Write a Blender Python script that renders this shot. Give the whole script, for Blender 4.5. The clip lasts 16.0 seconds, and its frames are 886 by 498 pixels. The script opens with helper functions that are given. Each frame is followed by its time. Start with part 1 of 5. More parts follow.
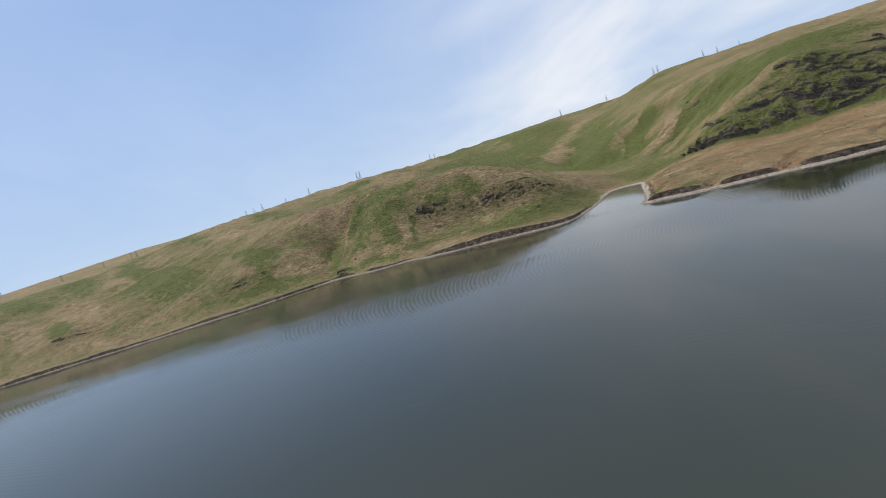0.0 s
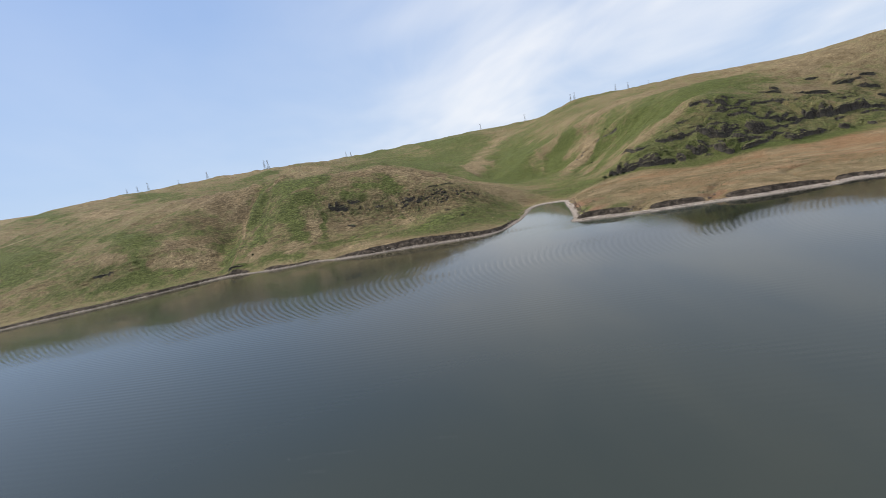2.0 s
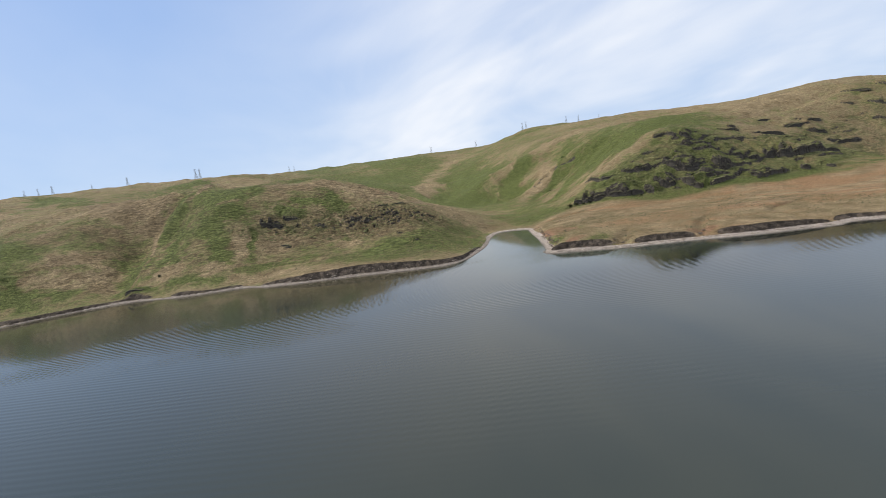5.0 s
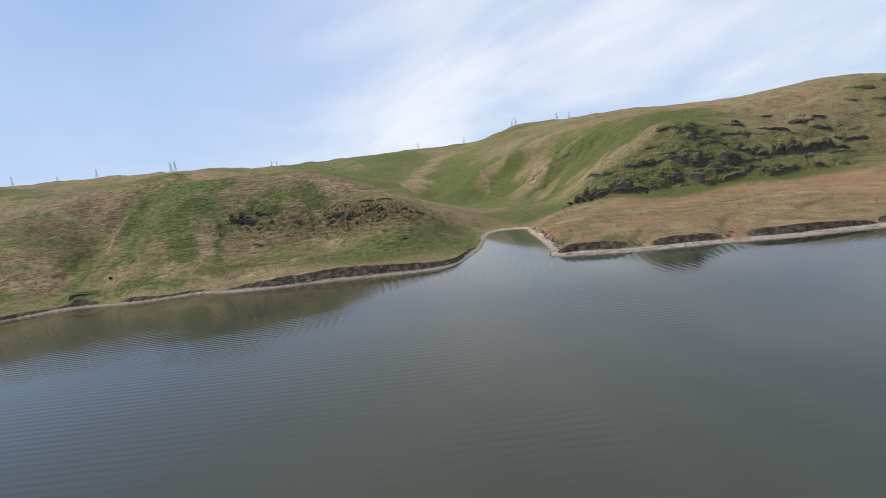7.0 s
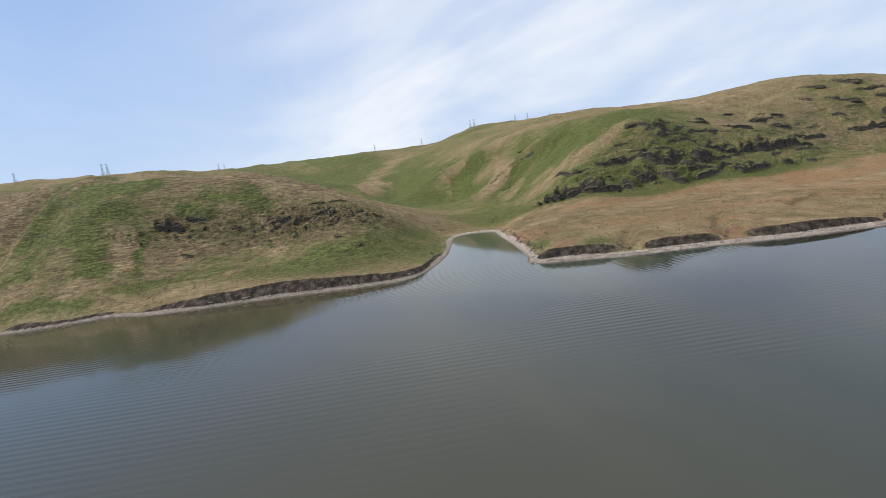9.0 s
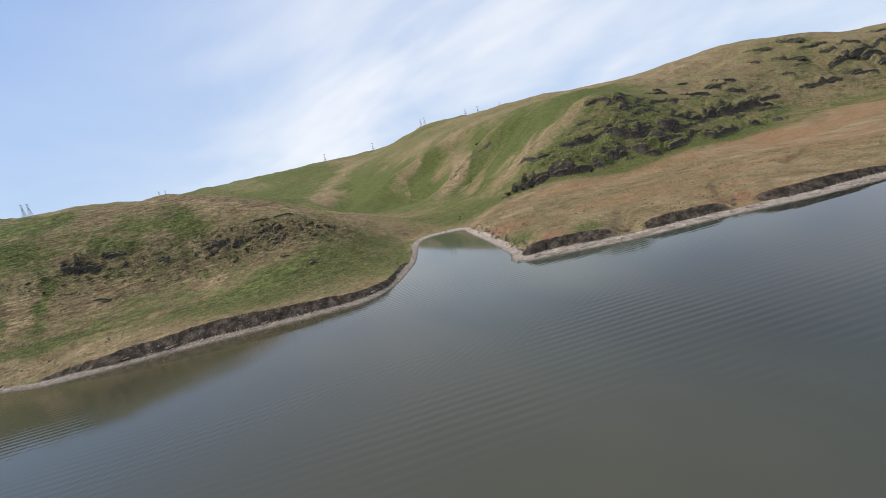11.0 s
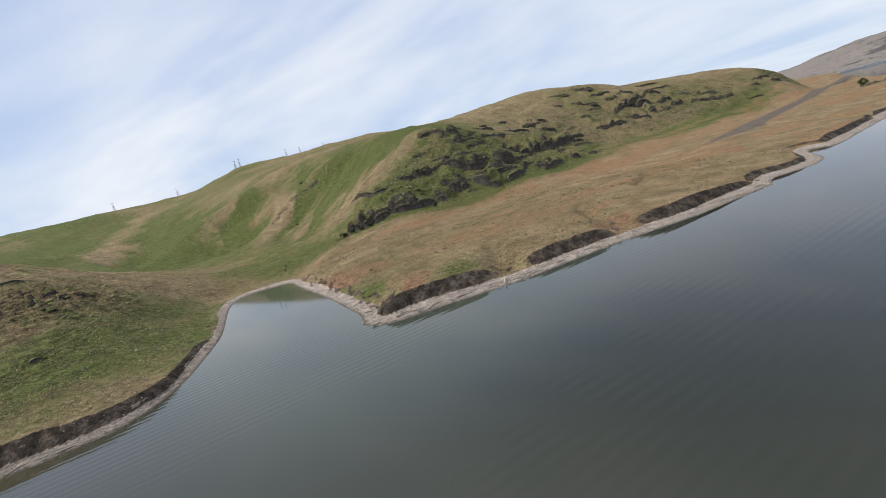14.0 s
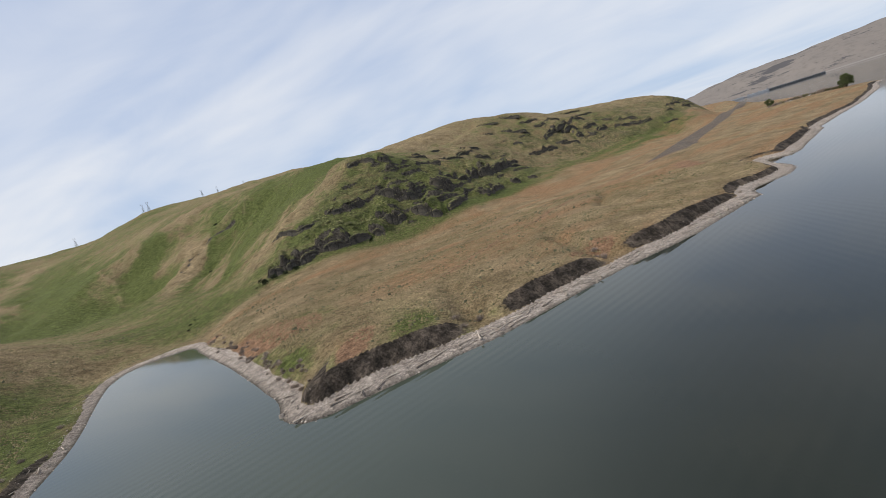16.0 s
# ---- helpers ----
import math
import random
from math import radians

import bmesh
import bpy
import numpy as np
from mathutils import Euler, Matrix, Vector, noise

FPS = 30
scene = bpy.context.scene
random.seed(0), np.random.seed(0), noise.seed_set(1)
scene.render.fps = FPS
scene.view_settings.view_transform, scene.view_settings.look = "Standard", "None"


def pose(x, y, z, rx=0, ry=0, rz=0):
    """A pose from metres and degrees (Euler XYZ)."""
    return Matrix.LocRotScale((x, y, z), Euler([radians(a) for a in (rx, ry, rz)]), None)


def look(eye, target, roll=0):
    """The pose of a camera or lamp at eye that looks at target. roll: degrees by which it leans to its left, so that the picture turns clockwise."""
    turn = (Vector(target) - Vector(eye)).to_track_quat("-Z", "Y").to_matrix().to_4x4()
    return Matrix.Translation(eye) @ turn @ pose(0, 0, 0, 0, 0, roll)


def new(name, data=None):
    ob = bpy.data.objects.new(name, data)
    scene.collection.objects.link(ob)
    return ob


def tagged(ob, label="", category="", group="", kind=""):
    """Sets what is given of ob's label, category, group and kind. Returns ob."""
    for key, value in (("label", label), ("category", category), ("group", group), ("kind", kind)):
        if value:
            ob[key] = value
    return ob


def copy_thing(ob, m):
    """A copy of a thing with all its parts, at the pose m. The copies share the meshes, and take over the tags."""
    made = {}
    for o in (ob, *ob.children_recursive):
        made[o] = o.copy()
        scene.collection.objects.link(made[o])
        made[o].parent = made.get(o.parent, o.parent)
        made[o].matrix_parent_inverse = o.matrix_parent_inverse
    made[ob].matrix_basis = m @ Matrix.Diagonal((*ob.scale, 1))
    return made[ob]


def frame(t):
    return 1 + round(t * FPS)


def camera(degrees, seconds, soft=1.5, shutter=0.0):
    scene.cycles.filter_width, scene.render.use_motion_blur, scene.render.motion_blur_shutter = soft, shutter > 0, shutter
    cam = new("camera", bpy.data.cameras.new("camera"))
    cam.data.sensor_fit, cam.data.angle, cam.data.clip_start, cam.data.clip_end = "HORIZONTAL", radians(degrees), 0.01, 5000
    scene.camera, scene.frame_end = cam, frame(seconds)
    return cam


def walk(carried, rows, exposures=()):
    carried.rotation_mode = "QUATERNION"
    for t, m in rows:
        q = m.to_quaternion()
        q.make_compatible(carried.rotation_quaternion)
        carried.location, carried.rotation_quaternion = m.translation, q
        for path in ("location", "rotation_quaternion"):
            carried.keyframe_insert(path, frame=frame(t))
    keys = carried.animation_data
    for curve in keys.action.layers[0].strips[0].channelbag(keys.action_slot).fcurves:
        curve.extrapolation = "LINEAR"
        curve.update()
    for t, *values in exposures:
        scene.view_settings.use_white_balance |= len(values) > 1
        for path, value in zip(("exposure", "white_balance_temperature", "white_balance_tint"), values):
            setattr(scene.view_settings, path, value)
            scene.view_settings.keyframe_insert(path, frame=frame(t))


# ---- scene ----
cam = camera(86.0, 16.0, soft=0.5)
# seconds, eye, a point ahead, lean
PATH = [
    (0, (15.013, -7.347, 75.504), (14.888, -5.366, 75.259), -17.6),
    (0.5, (11.572, 5.367, 74.12), (11.548, 7.35, 73.857), -16.3),
    (1, (9.057, 17.985, 72.95), (9.123, 19.963, 72.664), -14.9),
    (1.5, (7.34, 30.526, 71.953), (7.495, 32.496, 71.642), -13.0),
    (2, (6.307, 43.011, 71.09), (6.557, 44.969, 70.772), -11.4),
    (2.5, (5.863, 55.454, 70.327), (6.2, 57.4, 70.012), -10.0),
    (3, (5.922, 67.87, 69.633), (6.327, 69.803, 69.315), -9.1),
    (3.5, (6.415, 80.269, 68.98), (6.866, 82.192, 68.668), -8.7),
    (4, (7.284, 92.659, 68.343), (7.766, 94.578, 68.052), -8.2),
    (6.5, (15.981, 154.584, 64.787), (16.492, 156.501, 64.533), -7.9),
    (7, (18.464, 166.952, 63.918), (19.016, 168.854, 63.638), -7.4),
    (7.5, (21.189, 179.298, 62.983), (21.796, 181.182, 62.692), -7.2),
    (8, (24.167, 191.613, 61.98), (24.825, 193.479, 61.691), -7.2),
    (8.5, (27.41, 203.881, 60.911), (28.11, 205.733, 60.625), -7.1),
    (11, (48.365, 263.919, 54.814), (49.217, 265.702, 54.506), -13.8),
    (11.5, (53.675, 275.511, 53.52), (54.639, 277.236, 53.21), -15.2),
    (12, (59.415, 286.905, 52.236), (60.498, 288.556, 51.922), -16.1),
    (12.5, (65.609, 298.069, 50.98), (66.798, 299.645, 50.66), -16.2),
    (13, (72.275, 308.973, 49.774), (73.56, 310.472, 49.451), -15.9),
    (13.5, (79.43, 319.582, 48.638), (80.795, 321.009, 48.322), -15.5),
    (14, (87.084, 329.861, 47.596), (88.515, 331.225, 47.288), -15.2),
    (14.5, (95.245, 339.773, 46.673), (96.728, 341.082, 46.379), -15.7),
    (15, (103.91, 349.279, 45.896), (105.442, 350.534, 45.62), -16.4),
    (15.5, (113.073, 358.337, 45.291), (114.655, 359.534, 45.031), -17.0),
    (16, (122.72, 366.905, 44.887), (124.349, 368.038, 44.635), -17.6),
]
walk(cam, [(t, look(eye, target, roll)) for t, eye, target, roll in PATH],
     exposures=[(0.0, 0.2), (4.0, 0.3), (13.0, 0.3), (16.0, 0.1)])

# ---- light: a hazy spring day, sun high ahead and to the left, thin cirrus ----
SUN_DIR = Vector((-0.50, 0.46, 0.73)).normalized()
SUN_EL = math.asin(SUN_DIR.z)
SUN_AZ = math.atan2(SUN_DIR.x, SUN_DIR.y)


def build_world():
    w = bpy.data.worlds.new("sky")
    scene.world = w
    w.use_nodes = True
    nt = w.node_tree
    nt.nodes.clear()
    out = nt.nodes.new("ShaderNodeOutputWorld")
    bg = nt.nodes.new("ShaderNodeBackground")
    sky = nt.nodes.new("ShaderNodeTexSky")
    sky.sky_type = "NISHITA"
    sky.sun_disc = False
    sky.sun_elevation = SUN_EL
    sky.sun_rotation = SUN_AZ
    sky.altitude = 200
    sky.air_density, sky.dust_density, sky.ozone_density = 0.8, 0.3, 4.0
    # cirrus: a flat layer high up, found by where each direction meets it
    tc = nt.nodes.new("ShaderNodeTexCoord")
    sep = nt.nodes.new("ShaderNodeSeparateXYZ")
    nt.links.new(tc.outputs["Generated"], sep.inputs[0])

    def m(op, a, b=None, clamp=False):
        n = nt.nodes.new("ShaderNodeMath")
        n.operation = op
        n.use_clamp = clamp
        for i, v in enumerate((a, b)):
            if v is None:
                continue
            if isinstance(v, (int, float)):
                n.inputs[i].default_value = v
            else:
                nt.links.new(v, n.inputs[i])
        return n.outputs[0]

    up = m("ADD", m("MAXIMUM", sep.outputs[2], 0.0), 0.20)
    u, v = m("DIVIDE", sep.outputs[0], up), m("DIVIDE", sep.outputs[1], up)
    ca, sa = math.cos(radians(-9)), math.sin(radians(-9))
    along = m("ADD", m("MULTIPLY", u, sa), m("MULTIPLY", v, ca))
    across = m("SUBTRACT", m("MULTIPLY", u, ca), m("MULTIPLY", v, sa))
    comb = nt.nodes.new("ShaderNodeCombineXYZ")
    nt.links.new(m("MULTIPLY", along, 0.5), comb.inputs[0])
    nt.links.new(m("MULTIPLY", across, 0.8), comb.inputs[1])

    def cloud(scale, detail, lo, hi, distortion):
        n = nt.nodes.new("ShaderNodeTexNoise")
        n.inputs["Scale"].default_value = scale
        n.inputs["Detail"].default_value = detail
        n.inputs["Roughness"].default_value = 0.62
        n.inputs["Distortion"].default_value = distortion
        nt.links.new(comb.outputs[0], n.inputs["Vector"])
        r = nt.nodes.new("ShaderNodeMapRange")
        r.interpolation_type = "SMOOTHSTEP"
        r.inputs["From Min"].default_value, r.inputs["From Max"].default_value = lo, hi
        nt.links.new(n.outputs[0], r.inputs[0])
        return r.outputs[0]

    big, fine = cloud(0.75, 4, 0.29, 0.68, 0.4), cloud(1.9, 6, 0.20, 0.85, 0.8)
    east = nt.nodes.new("ShaderNodeMapRange")  # the veil thickens towards the east
    east.interpolation_type = "SMOOTHSTEP"
    east.inputs["From Min"].default_value, east.inputs["From Max"].default_value = -0.25, 0.35
    nt.links.new(sep.outputs[0], east.inputs[0])
    wisps = m("ADD", m("MULTIPLY", big, 0.74), m("MULTIPLY", fine, 0.26))
    cover = m("ADD", m("ADD", 0.05, m("MULTIPLY", east.outputs[0], 0.08)), m("MULTIPLY", wisps, m("ADD", m("MULTIPLY", east.outputs[0], 0.78), 0.14)), True)
    thin = nt.nodes.new("ShaderNodeMapRange")  # and thins again down the river
    thin.interpolation_type = "SMOOTHSTEP"
    thin.inputs["From Min"].default_value, thin.inputs["From Max"].default_value = 0.40, 0.85
    thin.inputs["To Min"].default_value, thin.inputs["To Max"].default_value = 1.0, 0.82
    nt.links.new(sep.outputs[0], thin.inputs[0])
    cover = m("MULTIPLY", cover, thin.outputs[0])
    over = nt.nodes.new("ShaderNodeMapRange")  # added overhead, out of view, to brighten the water; less in the east
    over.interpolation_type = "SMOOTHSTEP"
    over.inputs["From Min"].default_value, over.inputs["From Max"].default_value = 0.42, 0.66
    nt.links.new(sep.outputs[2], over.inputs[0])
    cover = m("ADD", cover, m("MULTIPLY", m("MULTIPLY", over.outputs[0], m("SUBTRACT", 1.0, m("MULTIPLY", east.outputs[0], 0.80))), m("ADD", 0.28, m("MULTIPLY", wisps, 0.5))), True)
    low = nt.nodes.new("ShaderNodeMapRange")  # spring haze, thickest along the horizon
    low.interpolation_type = "SMOOTHSTEP"
    low.inputs["From Min"].default_value, low.inputs["From Max"].default_value = 0.0, 0.75
    low.inputs["To Min"].default_value, low.inputs["To Max"].default_value = 0.92, 0.60
    nt.links.new(sep.outputs[2], low.inputs[0])

    def blend(f, a, colour):
        n = nt.nodes.new("ShaderNodeMix")
        n.data_type = "RGBA"
        nt.links.new(f, n.inputs["Factor"])
        nt.links.new(a, n.inputs["A"])
        n.inputs["B"].default_value = colour
        return n.outputs["Result"]

    upper = nt.nodes.new("ShaderNodeMapRange")
    upper.interpolation_type = "SMOOTHSTEP"
    upper.inputs["From Min"].default_value, upper.inputs["From Max"].default_value = 0.03, 0.50
    nt.links.new(sep.outputs[2], upper.inputs[0])
    tone = nt.nodes.new("ShaderNodeMix")
    tone.data_type = "RGBA"
    nt.links.new(upper.outputs[0], tone.inputs["Factor"])
    tone.inputs["A"].default_value, tone.inputs["B"].default_value = (2.60, 3.55, 5.10, 1), (1.60, 2.65, 4.80, 1)
    hazy = nt.nodes.new("ShaderNodeMix")
    hazy.data_type = "RGBA"
    nt.links.new(low.outputs[0], hazy.inputs["Factor"])
    nt.links.new(sky.outputs[0], hazy.inputs["A"])
    nt.links.new(tone.outputs["Result"], hazy.inputs["B"])
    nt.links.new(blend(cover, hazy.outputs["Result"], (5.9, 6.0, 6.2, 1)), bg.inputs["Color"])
    bg.inputs["Strength"].default_value = 0.135
    nt.links.new(bg.outputs[0], out.inputs[0])


build_world()
sun_data = bpy.data.lights.new("sun", "SUN")
sun_data.energy, sun_data.angle, sun_data.color = 2.9, radians(0.6), (1.0, 0.95, 0.87)
sun = new("sun", sun_data)
sun.matrix_world = look((0, 0, 400), Vector((0, 0, 400)) - SUN_DIR)


# ---- small numpy tools ----
def vnoise(x, y, seed=0):
    """Smooth value noise in -1..1 on a unit lattice."""
    xi, yi = np.floor(x).astype(np.int64), np.floor(y).astype(np.int64)
    fx, fy = x - xi, y - yi
    fx, fy = fx * fx * fx * (fx * (fx * 6 - 15) + 10), fy * fy * fy * (fy * (fy * 6 - 15) + 10)

    def h(i, j):
        n = (i * 374761393 + j * 668265263 + seed * 974634777) & 0xFFFFFFFF
        n = ((n ^ (n >> 13)) * 1274126177) & 0xFFFFFFFF
        return ((n ^ (n >> 16)) & 0xFFFF) / 32767.5 - 1

    a, b, c, d = h(xi, yi), h(xi + 1, yi), h(xi, yi + 1), h(xi + 1, yi + 1)
    return (a * (1 - fx) + b * fx) * (1 - fy) + (c * (1 - fx) + d * fx) * fy


def fbm(x, y, octaves=4, seed=0, gain=0.5):
    total, amp = 0.0, 1.0
    for o in range(octaves):
        total = total + amp * vnoise(x * 2**o + 17.3 * o, y * 2**o - 9.1 * o, seed + o)
        amp *= gain
    return total


def sstep(a, b, x):
    t = np.clip((x - a) / (b - a), 0, 1)
    return t * t * (3 - 2 * t)


def bump_at(x, y, cx, cy, rx, ry, turn=0.0):
    """A soft round patch, 1 in its middle."""
    c, s = math.cos(radians(turn)), math.sin(radians(turn))
    u, v = ((x - cx) * c + (y - cy) * s) / rx, (-(x - cx) * s + (y - cy) * c) / ry
    return np.exp(-(u * u + v * v))


# ---- the lie of the land ----
# The waterline, from the west, round the inlet and the point, to the spit and the reach beyond.
SHORE = [(-5200, 300), (-1500, 540), (-1000, 563), (-614, 576), (-531, 581), (-452, 583), (-391, 588), (-337, 592), (-291, 596), (-252, 604),
         (-232, 612), (-195, 618), (-168, 620), (-135, 600), (-119, 591), (-90, 586), (-63, 582), (-45, 561), (-19, 549), (22, 536),
         (71, 514), (98, 502), (114, 499), (133, 512), (156, 544), (172, 568), (195, 617), (215, 655), (230, 668), (246, 660), (256, 645),
         (246, 622), (230, 575), (222, 552)]
SHORE += [(207, 513), (203, 504), (198, 490), (190, 479.5), (187.6, 472), (188.6, 467), (191.5, 463), (197, 459.5), (206, 453.5), (217, 446.2), (231, 434.8), (257, 422.8), (287, 408.8), (311, 391.8), (344, 378),
          (362, 371), (366, 368), (370, 369), (386, 371.5), (400, 360), (410, 354),
          (424, 351.5), (439, 353), (455, 359), (480, 363), (481, 356), (478, 350), (487, 344), (511, 340), (544, 332), (577, 325), (590, 321), (604, 323),
          (622, 316), (664, 304), (710, 287), (758, 271), (823, 255), (900, 233), (1018, 216), (1065, 199), (1120, 222), (1250, 258), (1500, 300), (2000, 350), (2330, 390), (2480, 520), (2600, 900), (2600, 5200)]
# Breaklines of the land: x, y and height along each.
BANK = [(-1000, 590, 5), (-614, 605, 5), (-452, 618, 5), (-291, 634, 4.5), (-195, 632, 4), (-165, 635, 6), (-119, 605, 3.5), (-63, 600, 4),
        (-19, 565, 6), (22, 554, 8.5), (71, 534, 8.5), (105, 520, 6), (131, 535, 4), (160, 585, 3), (190, 640, 2), (225, 690, 2), (275, 670, 2),
        (262, 630, 4), (240, 580, 5), (222, 530, 6), (209, 489, 7), (226, 464, 7.5), (265, 443, 7), (303, 427, 7.5), (345, 398, 7),
        (375, 385, 5), (435, 370, 5), (500, 350, 5), (640, 322, 3.8), (860, 262, 3.2), (1050, 220, 2.6)]
TOE = [(300, 655, 10), (333, 661, 15), (430, 610, 15), (560, 570, 14), (663, 580, 19), (800, 560, 15), (909, 600, 9), (1200, 500, 12), (1541, 445, 19), (2000, 430, 10)]
FLAT = [(300, 480, 10), (420, 480, 11), (600, 440, 9), (800, 420, 9), (1005, 340, 9), (1400, 360, 8), (2000, 300, 6), (1100, 260, 5)]
EAST_CREST = [(890, 1940, 244), (960, 1650, 220), (960, 1350, 200), (900, 1100, 145), (880, 930, 150), (960, 820, 135), (1100, 760, 138), (1300, 690, 109), (1450, 600, 104), (1560, 490, 68), (1700, 480, 17)]
EAST_SLOPE = [(400, 690, 44), (535, 705, 96), (584, 663, 58), (706, 630, 38), (840, 640, 19), (1000, 620, 28), (1250, 560, 60), (440, 800, 68), (473, 1030, 72), (415, 955, 39), (560, 1040, 120), (600, 900, 128), (431, 1191, 80), (416, 1330, 76), (487, 1437, 105), (600, 1250, 142), (700, 1500, 165)]
VALLEY = [(275, 700, 5), (300, 765, 8), (310, 880, 16), (310, 1000, 22), (310, 1150, 38), (340, 1330, 55), (400, 1600, 85), (500, 1900, 132)]
WEST_CREST = [(-800, 950, 93), (-620, 900, 81), (-450, 900, 92), (-300, 900, 102), (-200, 890, 107), (-120, 870, 108), (-60, 850, 103), (-10, 850, 99), (40, 840, 96), (100, 815, 76), (150, 790, 53), (190, 765, 39), (225, 735, 18)]
WEST_BACK = [(-150, 1080, 84), (0, 1040, 68), (110, 980, 59), (190, 920, 47), (240, 850, 20), (100, 1250, 73), (230, 1400, 80)]
WEST_SLOPE = [(-45, 725, 53), (12, 714, 42), (47, 665, 24), (120, 640, 28), (170, 690, 23), (-111, 814, 95), (-100, 750, 72), (-195, 770, 36), (-265, 735, 52), (-290, 785, 66), (-380, 715, 36), (-500, 700, 33), (-620, 690, 29), (-120, 680, 37), (-195, 690, 17)]
FAR_RIDGE = [(-1400, 900, 160), (-1300, 1400, 128), (-950, 1300, 141), (-650, 1350, 167), (-450, 1600, 178), (-150, 1900, 193), (150, 2150, 159), (450, 2200, 197), (700, 2080, 184), (1200, 2000, 224), (1600, 1500, 129), (2000, 900, 93)]
LAND = np.array(BANK + TOE + FLAT + EAST_CREST + EAST_SLOPE + VALLEY + WEST_CREST + WEST_BACK + WEST_SLOPE + FAR_RIDGE, float)


def thin_plate(nodes):
    """A smooth surface through breaklines."""
    p, n = nodes[:, :2] / 1000, len(nodes)

    def u(r2):
        return np.where(r2 > 0, r2 * np.log(r2 + 1e-12), 0)

    k = u(((p[:, None] - p[None]) ** 2).sum(-1)) + 1e-6 * np.eye(n)
    q = np.c_[np.ones(n), p]
    c = np.linalg.solve(np.block([[k, q], [q.T, np.zeros((3, 3))]]), np.r_[nodes[:, 2], 0, 0, 0])

    def at(x, y):
        out = np.empty(len(x))
        for i in range(0, len(x), 40000):
            v = np.c_[x[i : i + 40000], y[i : i + 40000]] / 1000
            out[i : i + 40000] = u(((v[:, None] - p[None]) ** 2).sum(-1)) @ c[:n] + c[n] + v @ c[n + 1 :]
        return out

    return at


surface = thin_plate(LAND)


def rounded(line, step):
    """The polyline with its corners rounded, about one point a step."""
    p = np.array(line, float)
    for _ in range(2):
        a, b = p[:-1], p[1:]
        p = np.vstack([p[:1], np.stack([a * 0.75 + b * 0.25, a * 0.25 + b * 0.75], 1).reshape(-1, 2), p[-1:]])
    return p


shore_line = rounded(SHORE, 4)
shore_len = np.r_[0, np.cumsum(np.hypot(*np.diff(shore_line, axis=0).T))]


def shore_distance(x, y):
    """Metres inland of the waterline (minus: out on the water), and metres along it."""
    a, b = shore_line[:-1], shore_line[1:]
    ab = b - a
    lo, hi = np.minimum(a, b), np.maximum(a, b)
    best, sign, along = np.full(len(x), 1e18), np.ones(len(x)), np.zeros(len(x))
    order = np.lexsort((x // 50, y // 50))
    for start in range(0, len(x), 500):  # tile by tile, with the stretches that may be nearest
        at = order[start:start + 500]
        px, py = x[at], y[at]
        tile = np.array([px.min(), py.min()]), np.array([px.max(), py.max()])
        least = np.hypot(*np.maximum(np.maximum(lo - tile[1], tile[0] - hi), 0).T)
        most = np.hypot(*np.maximum(np.abs(a - tile[0]), np.abs(a - tile[1])).T)
        d_best, d_sign, d_along = np.full(len(at), 1e18), np.ones(len(at)), np.zeros(len(at))
        for i in np.nonzero(least <= most.min())[0]:
            dx, dy = px - a[i, 0], py - a[i, 1]
            t = np.clip((dx * ab[i, 0] + dy * ab[i, 1]) / (ab[i] @ ab[i]), 0, 1)
            ex, ey = dx - t * ab[i, 0], dy - t * ab[i, 1]
            d2 = ex * ex + ey * ey
            near = d2 < d_best - 1e-9
            d_best = np.where(near, d2, d_best)
            d_sign = np.where(near, np.where(ab[i, 0] * dy - ab[i, 1] * dx >= 0, 1.0, -1.0), d_sign)
            d_along = np.where(near, shore_len[i] + t * (shore_len[i + 1] - shore_len[i]), d_along)
        best[at], sign[at], along[at] = d_best, d_sign, d_along
    return sign * np.sqrt(best), along


def rocky_zone(x, y):
    """Where basalt breaks through the grass, east of the inlet and on the west hill."""
    front = np.interp(x, [300, 335, 430, 560, 660, 800, 910, 1200, 1540, 1600], [672, 662, 618, 588, 588, 620, 640, 520, 440, 430])
    deep = np.interp(x, [300, 335, 400, 430, 560, 700, 900, 1100, 1400, 1560], [5, 20, 60, 95, 130, 120, 130, 170, 190, 70])
    east = sstep(-4, 8, y - front) * (1 - sstep(0.75, 1.05, (y - front) / deep)) * sstep(315, 340, x) * (1 - sstep(1540, 1600, x))
    west = bump_at(x, y, 98, 690, 62, 40, -20) * 1.5 + bump_at(x, y, -20, 705, 60, 24, 0) * 0.8 + bump_at(x, y, -340, 690, 60, 26, 5) * 0.7
    west = west + 0.8 * bump_at(x, y, -620, 680, 55, 22, 0)
    return np.clip(east, 0, 1), np.clip(west, 0, 1)


